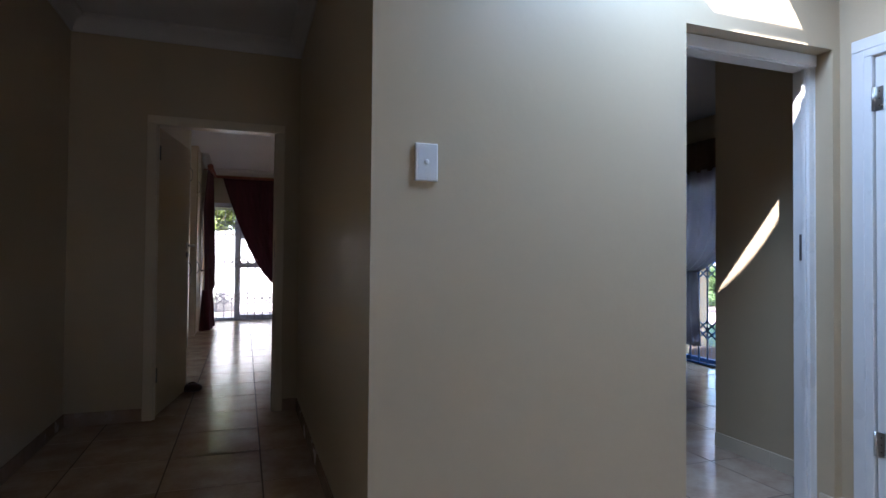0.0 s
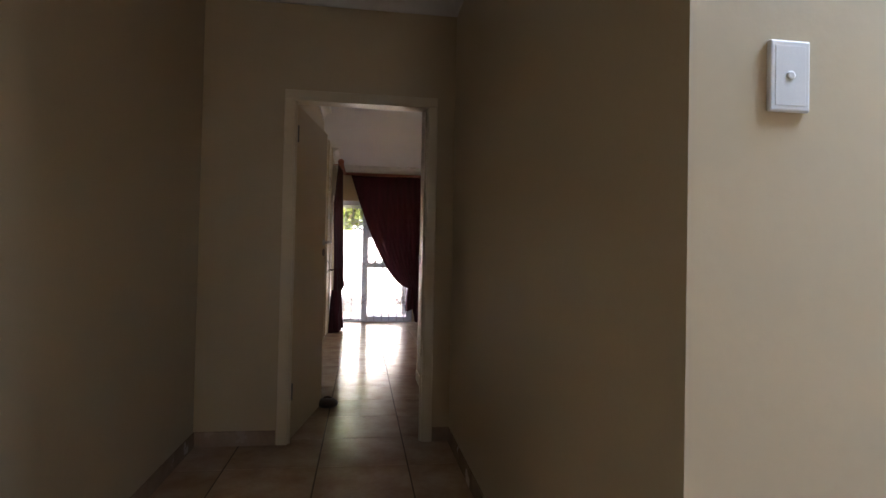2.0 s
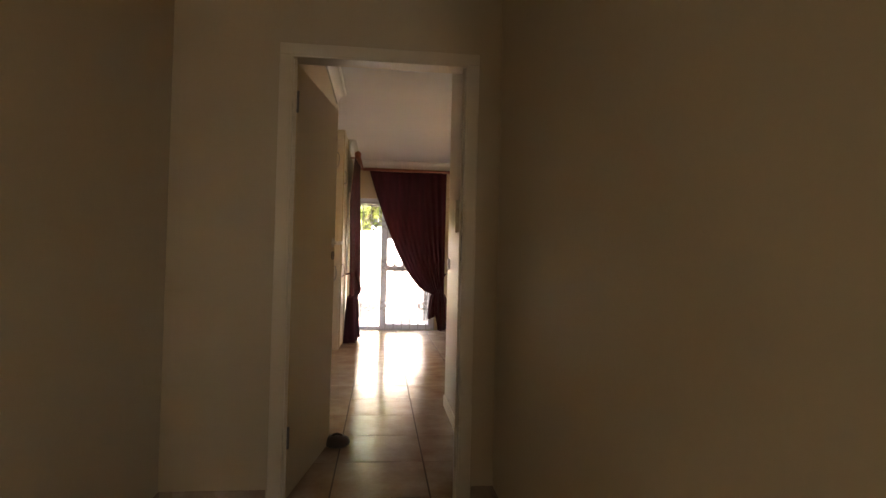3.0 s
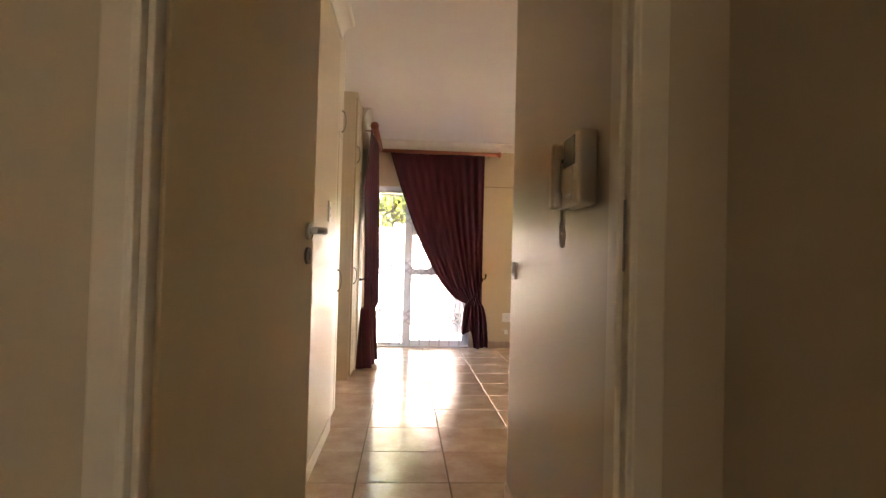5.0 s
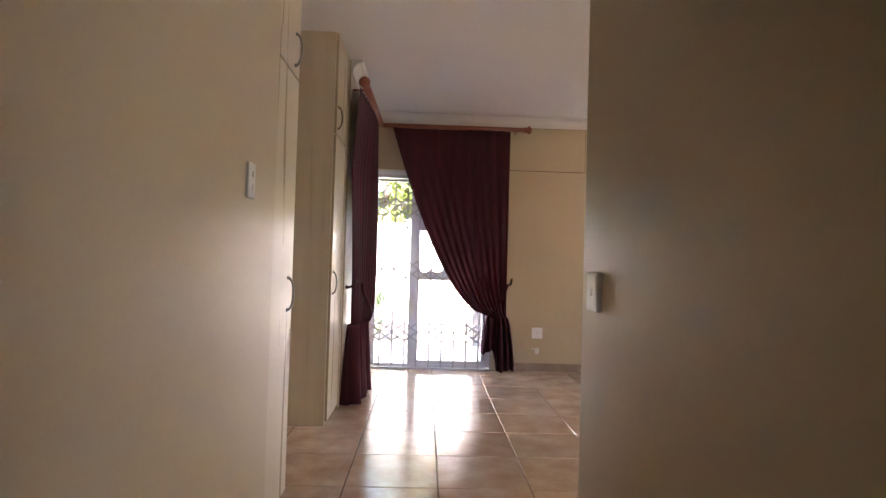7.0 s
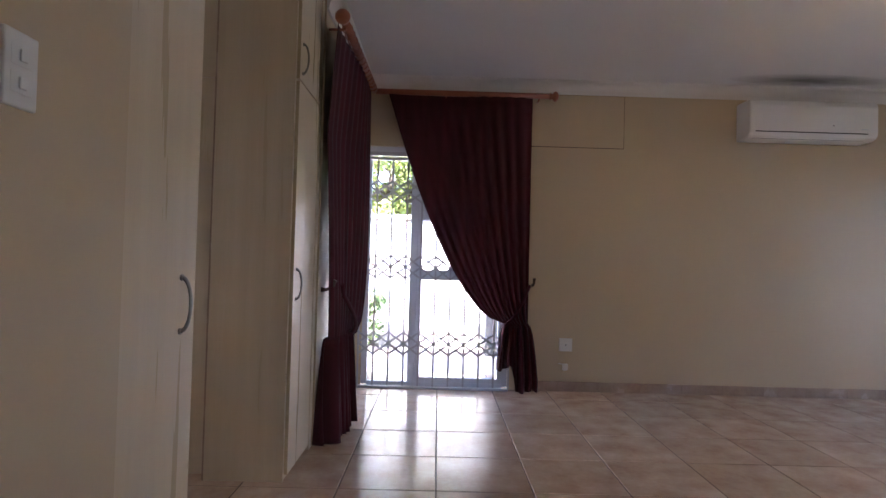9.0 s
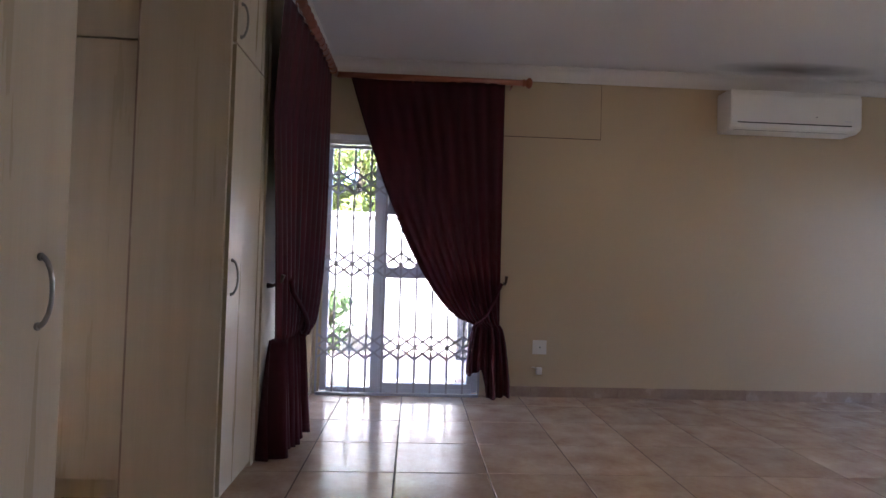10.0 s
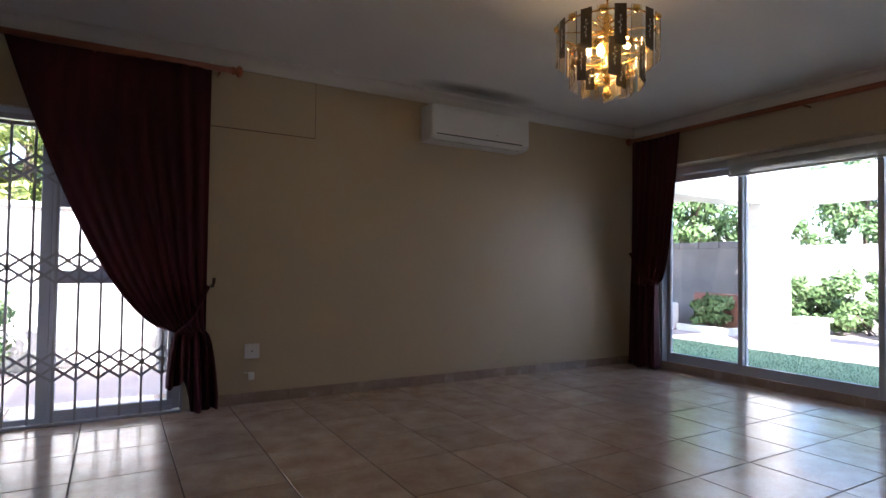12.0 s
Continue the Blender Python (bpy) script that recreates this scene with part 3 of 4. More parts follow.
p = curtain_pole((-0.405, 4.72, 2.47), (-0.415, 6.32, 2.545), [(0, -1)], "red-brown wooden curtain pole over the side window")
pole_brackets(p, [(-0.406, 4.8, 2.474), (-0.414, 6.1, 2.535)], (-1, 0, 0))
pole_rings(p, (-0.406, 4.8, 2.474), (-0.415, 6.25, 2.542), 14, (1, 0, 0))
p = curtain_pole((5.48, 6.38, 2.55), (5.48, 2.55, 2.55), [(0, -1), (1, 1)], "red-brown wooden curtain pole over the patio door")
pole_brackets(p, [(5.48, y, 2.55) for y in (6.3, 4.5, 2.7)], (1, 0, 0))

drape((0, 6.345, 0), "floor-length maroon curtain swept back beside the garden door", (1, 0, 0), (0, -1, 0), -0.29, 0.945, 2.525, 0.59, 1.75, 3, spread=0.35, pinch=0.20, deep=0.7)
drape((-0.43, 0, 0), "floor-length maroon curtain swept back by the wardrobe", (0, 1, 0), (1, 0, 0), 6.30, 4.93, 2.455, 0.62, 2.7, 5, spread=0.50, pinch=0.36, deep=1.5, hem=0.015, top_shift=-0.20, rise=0.075, lean=-0.075)
drape((5.48, 0, 0), "floor-length maroon curtain gathered in the corner by the patio door", (0, 1, 0), (-1, 0, 0), 5.74, 6.37, 2.53, 0.93, 2.2, 8, spread=0.36, pinch=0.38, deep=1.7, folds=8, hem=0.012)
for at, d in (((1.0, NORTH - 0.001, 0.915), (0, -1, 0)), ((WEST + 0.001, 4.95, 0.915), (1, 0, 0))):
    hook = thing("tieback_hook", at, "dark wooden curtain tieback hook on the wall", "hook")
    bm = bmesh.new()
    a, d = Vector(at), Vector(d)
    tube(bm, [a, a + d * 0.03, a + d * 0.07 + Vector((0, 0, 0.02)), a + d * 0.085 + Vector((0, 0, 0.06))], [0.016, 0.010, 0.010, 0.013], 10)
    part("arm", bm, STOPPER, hook)

# side room curtain and valance
c = thing("voile_curtain", (4.72, 0.72, 0), "pale voile curtain tied back by the side room door", "curtain")
cloth("drop", 30, 60, lambda s, v: Vector((4.73 + 0.02 * math.sin(40 * s), 0.98 - (0.55 * (1 - v ** 5) + 0.50) * (1 - s), 2.1 - 1.1 * v)), c, SHEER)
cloth("skirt", 12, 40, lambda s, v: Vector((4.73 + 0.03 * math.sin(30 * s), 0.98 - (0.50 + 0.05 * v) * (1 - s), 1.0 - 0.80 * v)), c, SHEER)
v = thing("valance", (4.73, 0.1, 2.3), "brown cloth valance over the side room door", "valance")
cloth("cloth", 6, 90, lambda s, v: Vector((4.74 + 0.012 * math.sin(90 * s), -0.9 + 2.0 * s, 2.42 - 0.34 * v)), v, VALANCE)


# ---- fitted wardrobes ----
def bow_handle(parent, c, up, out, length=0.15):
    c, up, out = Vector(c), Vector(up), Vector(out)
    bm = bmesh.new()
    pts = [c + up * (length / 2) * t + out * (0.004 + 0.026 * (1 - t * t) ** 0.5 if abs(t) < 1 else 0.0) for t in (-1, -0.97, -0.85, -0.6, -0.3, 0, 0.3, 0.6, 0.85, 0.97, 1)]
    tube(bm, pts, [0.007, 0.006, 0.0055, 0.005, 0.005, 0.005, 0.005, 0.005, 0.0055, 0.006, 0.007], 10)
    for s in (-1, 1):
        tube(bm, [c + up * (length / 2) * s - up * 0.0 + out * 0.0, c + up * (length / 2) * s + out * 0.006], 0.009, 10)
    return part("handle", bm, BOW_STEEL, parent, "curved dull steel bow handle")


def wardrobe_side(name, y0, y1, face, back, handle_y, label):
    w = thing(name, (face, (y0 + y1) / 2, 0), label, "wardrobe", "fitted wardrobes")
    bm = bmesh.new()
    bx(bm, back, face - 0.019, y0, y1, 0.09, H - 0.001)
    bx(bm, back, face - 0.022, y0, y1, 0.0, 0.09)
    part("carcass", bm, MELAMINE, w)
    part("filler", box(face - 0.019, face - 0.001, y0, y1, 2.655, H - 0.001, 0.001), MELAMINE, w)
    for z0, z1, hz in ((0.03, 1.995, 0.972), (2.005, 2.65, 2.12)):
        bm = box(face - 0.018, face, y0 + 0.002, y1 - 0.002, z0, z1, 0.0015)
        d = part("door", bm, MELAMINE, w, "wood-grain melamine door")
        part("edging", box(face - 0.017, face - 0.001, y0 + 0.0005, y0 + 0.0018, z0 + 0.002, z1 - 0.002), EDGING, d)
        bow_handle(d, (face, handle_y, hz), (0, 0, 1), (1, 0, 0))
    return w


wardrobe_side("wardrobe", 2.785, 3.195, -0.548, -1.15, 3.10, "tall cream wood-grain wardrobe with steel bow handles")
w2 = wardrobe_side("wardrobe", 4.335, 4.79, -0.548, -0.90, 4.385, "tall cream wood-grain wardrobe beside the maroon curtain")
part("end_panel", box(-0.955, -0.566, 4.318, 4.334, 0.0, H - 0.001, 0.001), MELAMINE, w2, "plain wood-grain end panel")
part("edging", box(-0.9625, -0.9552, 4.316, 4.334, 0.0, H - 0.002), SKIRT, w2, "brown edging strip")
part("scribe", box(-0.566, -0.545, 4.792, 4.855, 0.0, H - 0.001, 0.001), MELAMINE, w2)
w3 = thing("wardrobe", (-1.5, 4.36, 0), "cream wood-grain wardrobe set back in the alcove", "wardrobe", "fitted wardrobes")
bm = bmesh.new()
bx(bm, -2.295, -0.965, 4.375, 4.89, 0.09, H - 0.001)
bx(bm, -2.295, -0.965, 4.40, 4.89, 0.0, 0.09)
part("carcass", bm, MELAMINE, w3)
for a, b, hx in ((-2.29, -1.62, -1.70), (-1.616, -0.967, -1.54)):
    for z0, z1, hz in ((0.095, 1.995, 0.972), (2.005, 2.65, 2.12)):
        d = part("door", box(a, b, 4.354, 4.372, z0, z1, 0.0015), MELAMINE, w3, "wood-grain melamine door")
        bow_handle(d, (hx, 4.354, hz), (0, 0, 1), (0, -1, 0))
part("filler", box(-2.29, -0.967, 4.354, 4.372, 2.655, H - 0.001, 0.001), MELAMINE, w3)


# ---- wall fittings ----
def switch_plate(at, out, label, gangs=1, w=0.078, h=0.125):
    """at: centre on the wall; out: x or y direction with sign."""
    s = thing("light_switch", (0, 0, 0), label, "light switch")
    bm = box(-w / 2, w / 2, 0.0, 0.011, -h / 2, h / 2, 0.004, 3)
    part("plate", bm, PLASTIC, s)
    for g in range(gangs):
        z = (g - (gangs - 1) / 2) * 0.045
        hw, hh = (0.024, 0.017) if gangs > 1 else (w / 2 - 0.010, h / 2 - 0.010)
        part("module", box(-hw, hw, 0.0106, 0.0116, z - hh, z + hh, 0.0005), PLASTIC, s)
        if gangs > 1:
            part("rocker", box(-0.008, 0.008, 0.0124, 0.0165, z - 0.010, z + 0.010, 0.002), PLASTIC, s)
        else:
            part("push_button", tube(bmesh.new(), [(0, 0.0110, 0), (0, 0.0132, 0), (0, 0.0142, 0)], [0.0085, 0.008, 0.005], 20), PLASTIC, s)
    s.matrix_basis = Matrix.Translation(at) @ pose(0, 0, 0, 0, 0, {"-y": 180, "+x": -90, "-x": 90, "+y": 0}[out])
    return s


switch_plate((0.651, HALL_N, 1.43), "-y", "white single-gang light switch on the hall wall")
switch_plate((WEST, 2.44, 1.41), "+x", "white two-gang light switch beside the wardrobe", 2)
switch_plate((PASS_E, 1.58, 1.095), "-x", "small white light switch near the passage wall's end", 1, 0.076, 0.08)

sock = thing("wall_socket", (1.30, NORTH, 0.405), "white square wall socket above the skirting", "socket")
part("plate", box(1.243, 1.357, NORTH - 0.012, NORTH - 0.0005, 0.348, 0.462, 0.004, 3), PLASTIC, sock)
part("face", box(1.268, 1.332, NORTH - 0.0145, NORTH - 0.0118, 0.373, 0.437, 0.001), PLASTIC, sock)
part("dot", tube(bmesh.new(), [(1.30, NORTH - 0.0155, 0.405), (1.30, NORTH - 0.014, 0.405)], 0.006, 10), SCREEN, sock)
tv = thing("cable_outlet", (1.30, NORTH, 0.215), "small white cable outlet box above the skirting", "outlet")
part("body", box(1.275, 1.32, NORTH - 0.03, NORTH - 0.0005, 0.185, 0.242, 0.006, 3), PLASTIC, tv)
part("cable", tube(bmesh.new(), [(1.27, NORTH - 0.006, 0.235), (1.255, NORTH - 0.005, 0.243), (1.24, NORTH - 0.004, 0.238)], 0.004, 8), PLASTIC, tv)

hatch = thing("wall_hatch", (1.345, NORTH, 2.12), "flush painted cover panel under the ceiling", "hatch")
part("panel", box(0.93, 1.768, NORTH - 0.006, NORTH - 0.0005, 2.135, 2.59, 0.0015), WALL, hatch)
part("joint", box(0.925, 1.773, NORTH - 0.0012, NORTH - 0.0002, 2.129, 2.593), GROUT, hatch)

# air conditioner
ac = thing("air_conditioner", (3.32, NORTH, 2.22), "white split air conditioner high on the wall", "air conditioner")
bm = bmesh.new()
prof = [(0.0, 0.0), (0.0, 0.325), (0.19, 0.325), (0.212, 0.31), (0.222, 0.275), (0.222, 0.042), (0.205, 0.018), (0.16, 0.0)]
extrude_profile(bm, prof, (3.888, NORTH - 0.002, 2.235), (2.797, NORTH - 0.002, 2.235))
bmesh.ops.recalc_face_normals(bm, faces=bm.faces)
bm.normal_update()
bmesh.ops.bevel(bm, geom=[e for e in bm.edges if abs((e.verts[0].co - e.verts[1].co).x) < 0.01], offset=0.008, segments=2, affect="EDGES")
part("casing", bm, PLASTIC, ac)


def ac_cut(u0, v0, u1, v1, name, mat, x0=2.847, x1=3.80, lift=0.0015):
    bm = bmesh.new()
    d = Vector((0, -(u1 - u0), v1 - v0)).normalized()
    nrm = Vector((0, -d.z, d.y)) if (-d.z) < 0 else Vector((0, d.z, -d.y))
    q = [Vector((x, NORTH - 0.002 - u, 2.235 + v)) for x in (x0, x1) for u, v in ((u0, v0), (u1, v1))]
    vs = [bm.verts.new(p + nrm * k) for k in (-0.003, lift) for p in q]
    for f in ((0, 1, 3, 2), (4, 5, 7, 6), (0, 1, 5, 4), (2, 3, 7, 6), (0, 2, 6, 4), (1, 3, 7, 5)):
        bm.faces.new([vs[i] for i in f])
    return part(name, bm, mat, ac)


ac_cut(0.2216, 0.047, 0.2216, 0.056, "slot", BLACK)
ac_cut(0.200, 0.0165, 0.172, 0.005, "louvre", PLASTIC, lift=0.003)
ac_cut(0.171, 0.0048, 0.166, 0.0028, "outlet_gap", BLACK)
part("badge", box(3.50, 3.512, NORTH - 0.2262, NORTH - 0.2235, 2.345, 2.353), DARK_STEEL, ac)
part("display", box(3.74, 3.80, NORTH - 0.2252, NORTH - 0.2235, 2.320, 2.326), ALU, ac)

ac.location += Vector((-0.038, 0.0, -0.014))

# dark patch on the ceiling over the air conditioner, fading out from its middle
patch_mat, sn, sl, sp = node_mat("dark_ceiling_patch")
sp.inputs["Base Color"].default_value = (0.10, 0.085, 0.075, 1)
sp.inputs["Roughness"].default_value = 0.9
stc = sn.new("ShaderNodeTexCoord")
smp = sn.new("ShaderNodeMapping")
smp.inputs["Location"].default_value = (-1.0, -1.0, 0)
smp.inputs["Scale"].default_value = (2.0, 2.0, 0.0)
sgr = sn.new("ShaderNodeTexGradient")
sgr.gradient_type = "SPHERICAL"
sno = sn.new("ShaderNodeTexNoise")
sno.inputs["Scale"].default_value = 5.0
smu = sn.new("ShaderNodeMath")
smu.operation = "MULTIPLY"
sl.new(stc.outputs["Generated"], smp.inputs[0])
sl.new(smp.outputs[0], sgr.inputs[0])
sl.new(stc.outputs["Generated"], sno.inputs["Vector"])
sl.new(sgr.outputs["Fac"], smu.inputs[0])
sl.new(sno.outputs[0], smu.inputs[1])
sha = sn.new("ShaderNodeMath")
sha.operation = "MULTIPLY"
sha.inputs[1].default_value = 0.6
sl.new(smu.outputs[0], sha.inputs[0])
sl.new(sha.outputs[0], sp.inputs["Alpha"])
struct("ceiling_patch", box(2.55, 3.95, 6.02, 6.36, H - 0.002, H - 0.001), patch_mat, "dark soft-edged patch on the ceiling over the air conditioner", "stain")

# intercom with a handset
ic = thing("intercom", (PASS_E, 0.56, 1.29), "cream wall intercom with handset and coiled cord", "intercom")
X = PASS_E
bm = bmesh.new()
bx(bm, X - 0.058, X - 0.001, 0.463, 0.655, 1.292, 1.496, 0.010, 3)
part("body", bm, CREAM_PLASTIC, ic)
part("screen", box(X - 0.0605, X - 0.057, 0.487, 0.592, 1.405, 1.488, 0.002), SCREEN, ic, "grey display")
part("panel", box(X - 0.0610, X - 0.057, 0.502, 0.592, 1.308, 1.398, 0.003), CREAM_PLASTIC, ic)
for y in (0.517, 0.530, 0.543):
    part("button", tube(bmesh.new(), [(X - 0.0645, y, 1.322), (X - 0.0605, y, 1.322)], 0.004, 10), PLASTIC, ic)
bm = bmesh.new()
bx(bm, X - 0.088, X - 0.062, 0.606, 0.650, 1.290, 1.484, 0.010, 3)
bx(bm, X - 0.078, X - 0.056, 0.604, 0.652, 1.43, 1.482, 0.009, 3)
bx(bm, X - 0.078, X - 0.056, 0.604, 0.652, 1.292, 1.342, 0.009, 3)
hs = part("handset", bm, CREAM_PLASTIC, ic)
part("grip_dot", tube(bmesh.new(), [(X - 0.063, 0.599, 1.430), (X - 0.059, 0.599, 1.430)], 0.006, 8), BLACK, ic)
bm = bmesh.new()
centre = []
for k in range(0, 281):
    t = k / 280
    y = 0.655 - 0.034 * t + 0.004 * math.sin(6 * t)
    z = 1.294 - 0.112 * math.sin(math.pi * min(1, max(0, t))) ** 0.7
    a = 2 * math.pi * 30 * t
    r = 0.0046 if 0.08 < t < 0.86 else 0.0015
    centre.append((X - 0.045 + r * math.cos(a), y + r * math.sin(a) * 0.9, z + r * math.sin(a) * 0.5))
tube(bm, centre, 0.0024, 5)
part("cord", bm, CREAM_PLASTIC, ic, "coiled cream cord")

ic.location += Vector((0.0, 0.012, 0.0))

# door stop on the floor
ds = thing("door_stop", (-0.305, 0.755, 0), "dark brown leather door stop on the tiles", "door stop")
bm = lathe(bmesh.new(), [(0.060, 0.0), (0.074, 0.012), (0.077, 0.028), (0.068, 0.046), (0.046, 0.058), (0.018, 0.062)], seg=24)
for vtx in bm.verts:
    k = noise.noise(vtx.co * 30) * 0.006
    vtx.co.x *= 1 + k * 4
    vtx.co.y *= 0.9 + k * 4
bmesh.ops.translate(bm, vec=(-0.305, 0.755, 0), verts=bm.verts)
part("bag", bm, STOPPER, ds)
part("loop", tube(bmesh.new(), [(-0.335, 0.755, 0.055), (-0.325, 0.755, 0.066), (-0.305, 0.755, 0.071), (-0.285, 0.755, 0.066), (-0.275, 0.755, 0.055)], 0.007, 8), STOPPER, ds)

# ---- chandelier ----
CX, CY = 2.603, 4.02
ch = thing("chandelier", (CX, CY, H), "lit brass chandelier with tiers of clear and smoked glass strips", "chandelier")
bm = lathe(bmesh.new(), [(0.02, -0.045), (0.055, -0.035), (0.062, -0.008), (0.062, 0.0)], (CX, CY, H), 24)
part("canopy", bm, BRASS, ch)
bm = bmesh.new()
for k in range(4):
    z = H - 0.05 - k * 0.026
    o = (1, 0, 0) if k % 2 else (0, 1, 0)
    tube(bm, [Vector((CX, CY, z)) + Vector(o) * 0.009 * math.cos(a) + Vector((0, 0, 0.018 * math.sin(a))) for a in (2 * math.pi * i / 12 for i in range(13))], 0.0025, 6, False)
part("chain", bm, BRASS, ch)
bm = bmesh.new()
lathe(bm, [(0.008, 2.06), (0.016, 2.08), (0.012, 2.13), (0.022, 2.19), (0.012, 2.25), (0.02, 2.33), (0.03, 2.37), (0.014, 2.40), (0.022, 2.43), (0.006, 2.46), (0.006, 2.57)], (CX, CY, 0), 18)
lathe(bm, [(0.004, 1.99), (0.020, 2.0), (0.027, 2.02), (0.014, 2.045), (0.01, 2.065)], (CX, CY, 0), 18)
part("stem", bm, BRASS, ch)
bm = bmesh.new()
for i in range(6):
    a = 2 * math.pi * i / 6
    d = Vector((math.cos(a), math.sin(a), 0))
    c = Vector((CX, CY, 0))
    tube(bm, [c + d * q + Vector((0, 0, z)) for q, z in ((0.012, 2.40), (0.05, 2.43), (0.075, 2.415), (0.07, 2.395), (0.055, 2.40))], 0.0035, 6)
part("scrollwork", bm, BRASS, ch, "curled brass scrollwork")
TIERS = ((0.265, 2.390, 0.205, 20), (0.193, 2.258, 0.200, 14), (0.130, 2.130, 0.110, 10))
for r, zt, ln, n in TIERS:
    bm = bmesh.new()
    tube(bm, [(CX + (r - 0.012) * math.cos(a), CY + (r - 0.012) * math.sin(a), zt - 0.02) for a in (2 * math.pi * i / 40 for i in range(41))], 0.005, 6, False)
    for i in range(6):
        a = 2 * math.pi * i / 6 + 0.3
        tube(bm, [(CX + 0.012 * math.cos(a), CY + 0.012 * math.sin(a), zt - 0.03), (CX + (r - 0.012) * math.cos(a), CY + (r - 0.012) * math.sin(a), zt - 0.02)], 0.0035, 6)
    part("hoop", bm, BRASS, ch)
    w = math.pi * r / n * 0.92
    shared = {}
    for i in range(n):
        a = 2 * math.pi * i / n + 0.06
        kind = i % 2
        if kind not in shared:
            bm = box(-0.0025, 0.0025, -w * 0.78, w * 0.78, -ln, 0, 0.0012, 1)
            for vtx in bm.verts:
                if vtx.co.z < -ln * 0.5:
                    vtx.co.z += (0.020 * abs(vtx.co.y) / w - 0.008) if kind == 0 else -0.010 * vtx.co.y / w
            o = part("glass_strip", bm, SMOKED if kind else AMBER, ch, "smoked etched glass strip" if kind else "clear glass strip")
            if kind:
                # frosted sprig cut into the outer face
                et = bmesh.new()
                et.from_mesh(o.data)
                for y, z, q in ((0, 0.30, 0.006), (0.008, 0.40, 0.004), (-0.008, 0.46, 0.005), (0.004, 0.53, 0.004), (-0.005, 0.60, 0.004), (0.0, 0.68, 0.005)):
                    f = et.faces.new([et.verts.new((0.0029, y + u * q, -z * ln + v * q * 1.3)) for u, v in ((-1, 0), (0, -1), (1, 0), (0, 1))])
                    f.material_index = 1
                f = et.faces.new([et.verts.new((0.0029, u * 0.0012, -v * ln)) for u, v in ((-1, 0.74), (1, 0.74), (1, 0.3), (-1, 0.3))])
                f.material_index = 1
                et.to_mesh(o.data)
                et.free()
                o.data.materials.append(PLASTIC)
            shared[kind] = o
        else:
            o = shared[kind].copy()
            scene.collection.objects.link(o)
        o.matrix_basis = Matrix.Translation((CX + r * math.cos(a), CY + r * math.sin(a), zt)) @ pose(0, 0, 0, 0, 0, math.degrees(a))
        if kind == 0:
            o.visible_shadow = False
            part("button", tube(bmesh.new(), [(CX + (r - 0.004) * math.cos(a), CY + (r - 0.004) * math.sin(a), zt - 0.020), (CX + (r + 0.006) * math.cos(a), CY + (r + 0.006) * math.sin(a), zt - 0.020), (CX + (r + 0.018) * math.cos(a), CY + (r + 0.018) * math.sin(a), zt - 0.020)], [0.021, 0.019, 0.008], 12), BRASS, ch)
for i in range(4):
    a = 2 * math.pi * i / 4 + 0.45
    x, y = CX + 0.105 * math.cos(a), CY + 0.105 * math.sin(a)
    z = 2.285 if i % 2 else 2.235
    h = part("lamp_holder", tube(bmesh.new(), [(CX, CY, z + 0.075), (x, y, z + 0.07), (x, y, z + 0.02)], [0.005, 0.007, 0.012], 8), BRASS, ch)
    part("bulb", lathe(bmesh.new(), [(0.006, 0.022), (0.013, 0.008), (0.018, -0.012), (0.017, -0.028), (0.010, -0.038), (0.002, -0.041)], (x, y, z), 14), BULB, h, "lit bulb")
lamp = new("chandelier_light", bpy.data.lights.new("chandelier_light", "POINT"))
lamp.data.energy = 1.2
lamp.data.color = (1.0, 0.72, 0.40)
lamp.data.shadow_soft_size = 0.03
lamp.location = (CX, CY, 2.24)

# ---- garden ----
struct("ground", box(-300, 300, -300, 300, -0.6, -0.14), EARTH, "bare sandy garden ground", "ground")
struct("pavement_north", box(-6, 7.0, 6.71, 9.3, -0.3, -0.10, 0.004), PAVING, "shaded pinkish paving", "paving")
struct("pavement_patio", box(8.6, 13.0, 1.0, 11.6, -0.3, -0.105, 0.004), PAVING, "sunny pale paving", "paving")
lawn = bmesh.new()
bx(lawn, 5.96, 8.595, 0.5, 9.28, -0.3, -0.085, 0.01)
lawn = struct("lawn", lawn, TURF, "green artificial turf beside the patio door", "lawn")
rnd = random.Random(4)
gv, gf = [], []
for i in range(14000):
    x, y = rnd.uniform(5.99, 8.56), rnd.uniform(3.6, 9.2)
    a = rnd.uniform(0, 6.28)
    h, w = rnd.uniform(0.012, 0.03), 0.004
    k = len(gv)
    gv += [(x - w * math.cos(a), y - w * math.sin(a), -0.087), (x + w * math.cos(a), y + w * math.sin(a), -0.087), (x + rnd.uniform(-0.012, 0.012), y + rnd.uniform(-0.012, 0.012), -0.085 + h)]
    gf.append((k, k + 1, k + 2))
me = bpy.data.meshes.new("turf_blades")
me.from_pydata(gv, [], gf)
me.materials.append(TURF)
tagged(new("turf_blades", me), label="short green turf blades", category="grass", kind="stuff")

# boundary wall to the north, with a pier
bw = thing("boundary_wall", (0, 9.45, -0.14), "tall white plastered boundary wall", "garden wall")
part("wall_body", box(-8, 7.2, 9.35, 9.57, -0.2, 1.66), PLASTER, bw)
part("coping", box(-8, 7.2, 9.31, 9.61, 1.66, 1.72, 0.01), PLASTER, bw)
pier = thing("garden_pier", (1.05, 9.0, -0.1), "grey plastered pier by the boundary wall", "pier")
part("pier_body", box(0.80, 1.30, 8.75, 9.30, -0.12, 1.35, 0.01), GREY_PLASTER, pier)
part("pier_cap", box(0.77, 1.33, 8.72, 9.305, 1.35, 1.42, 0.012), GREY_PLASTER, pier)

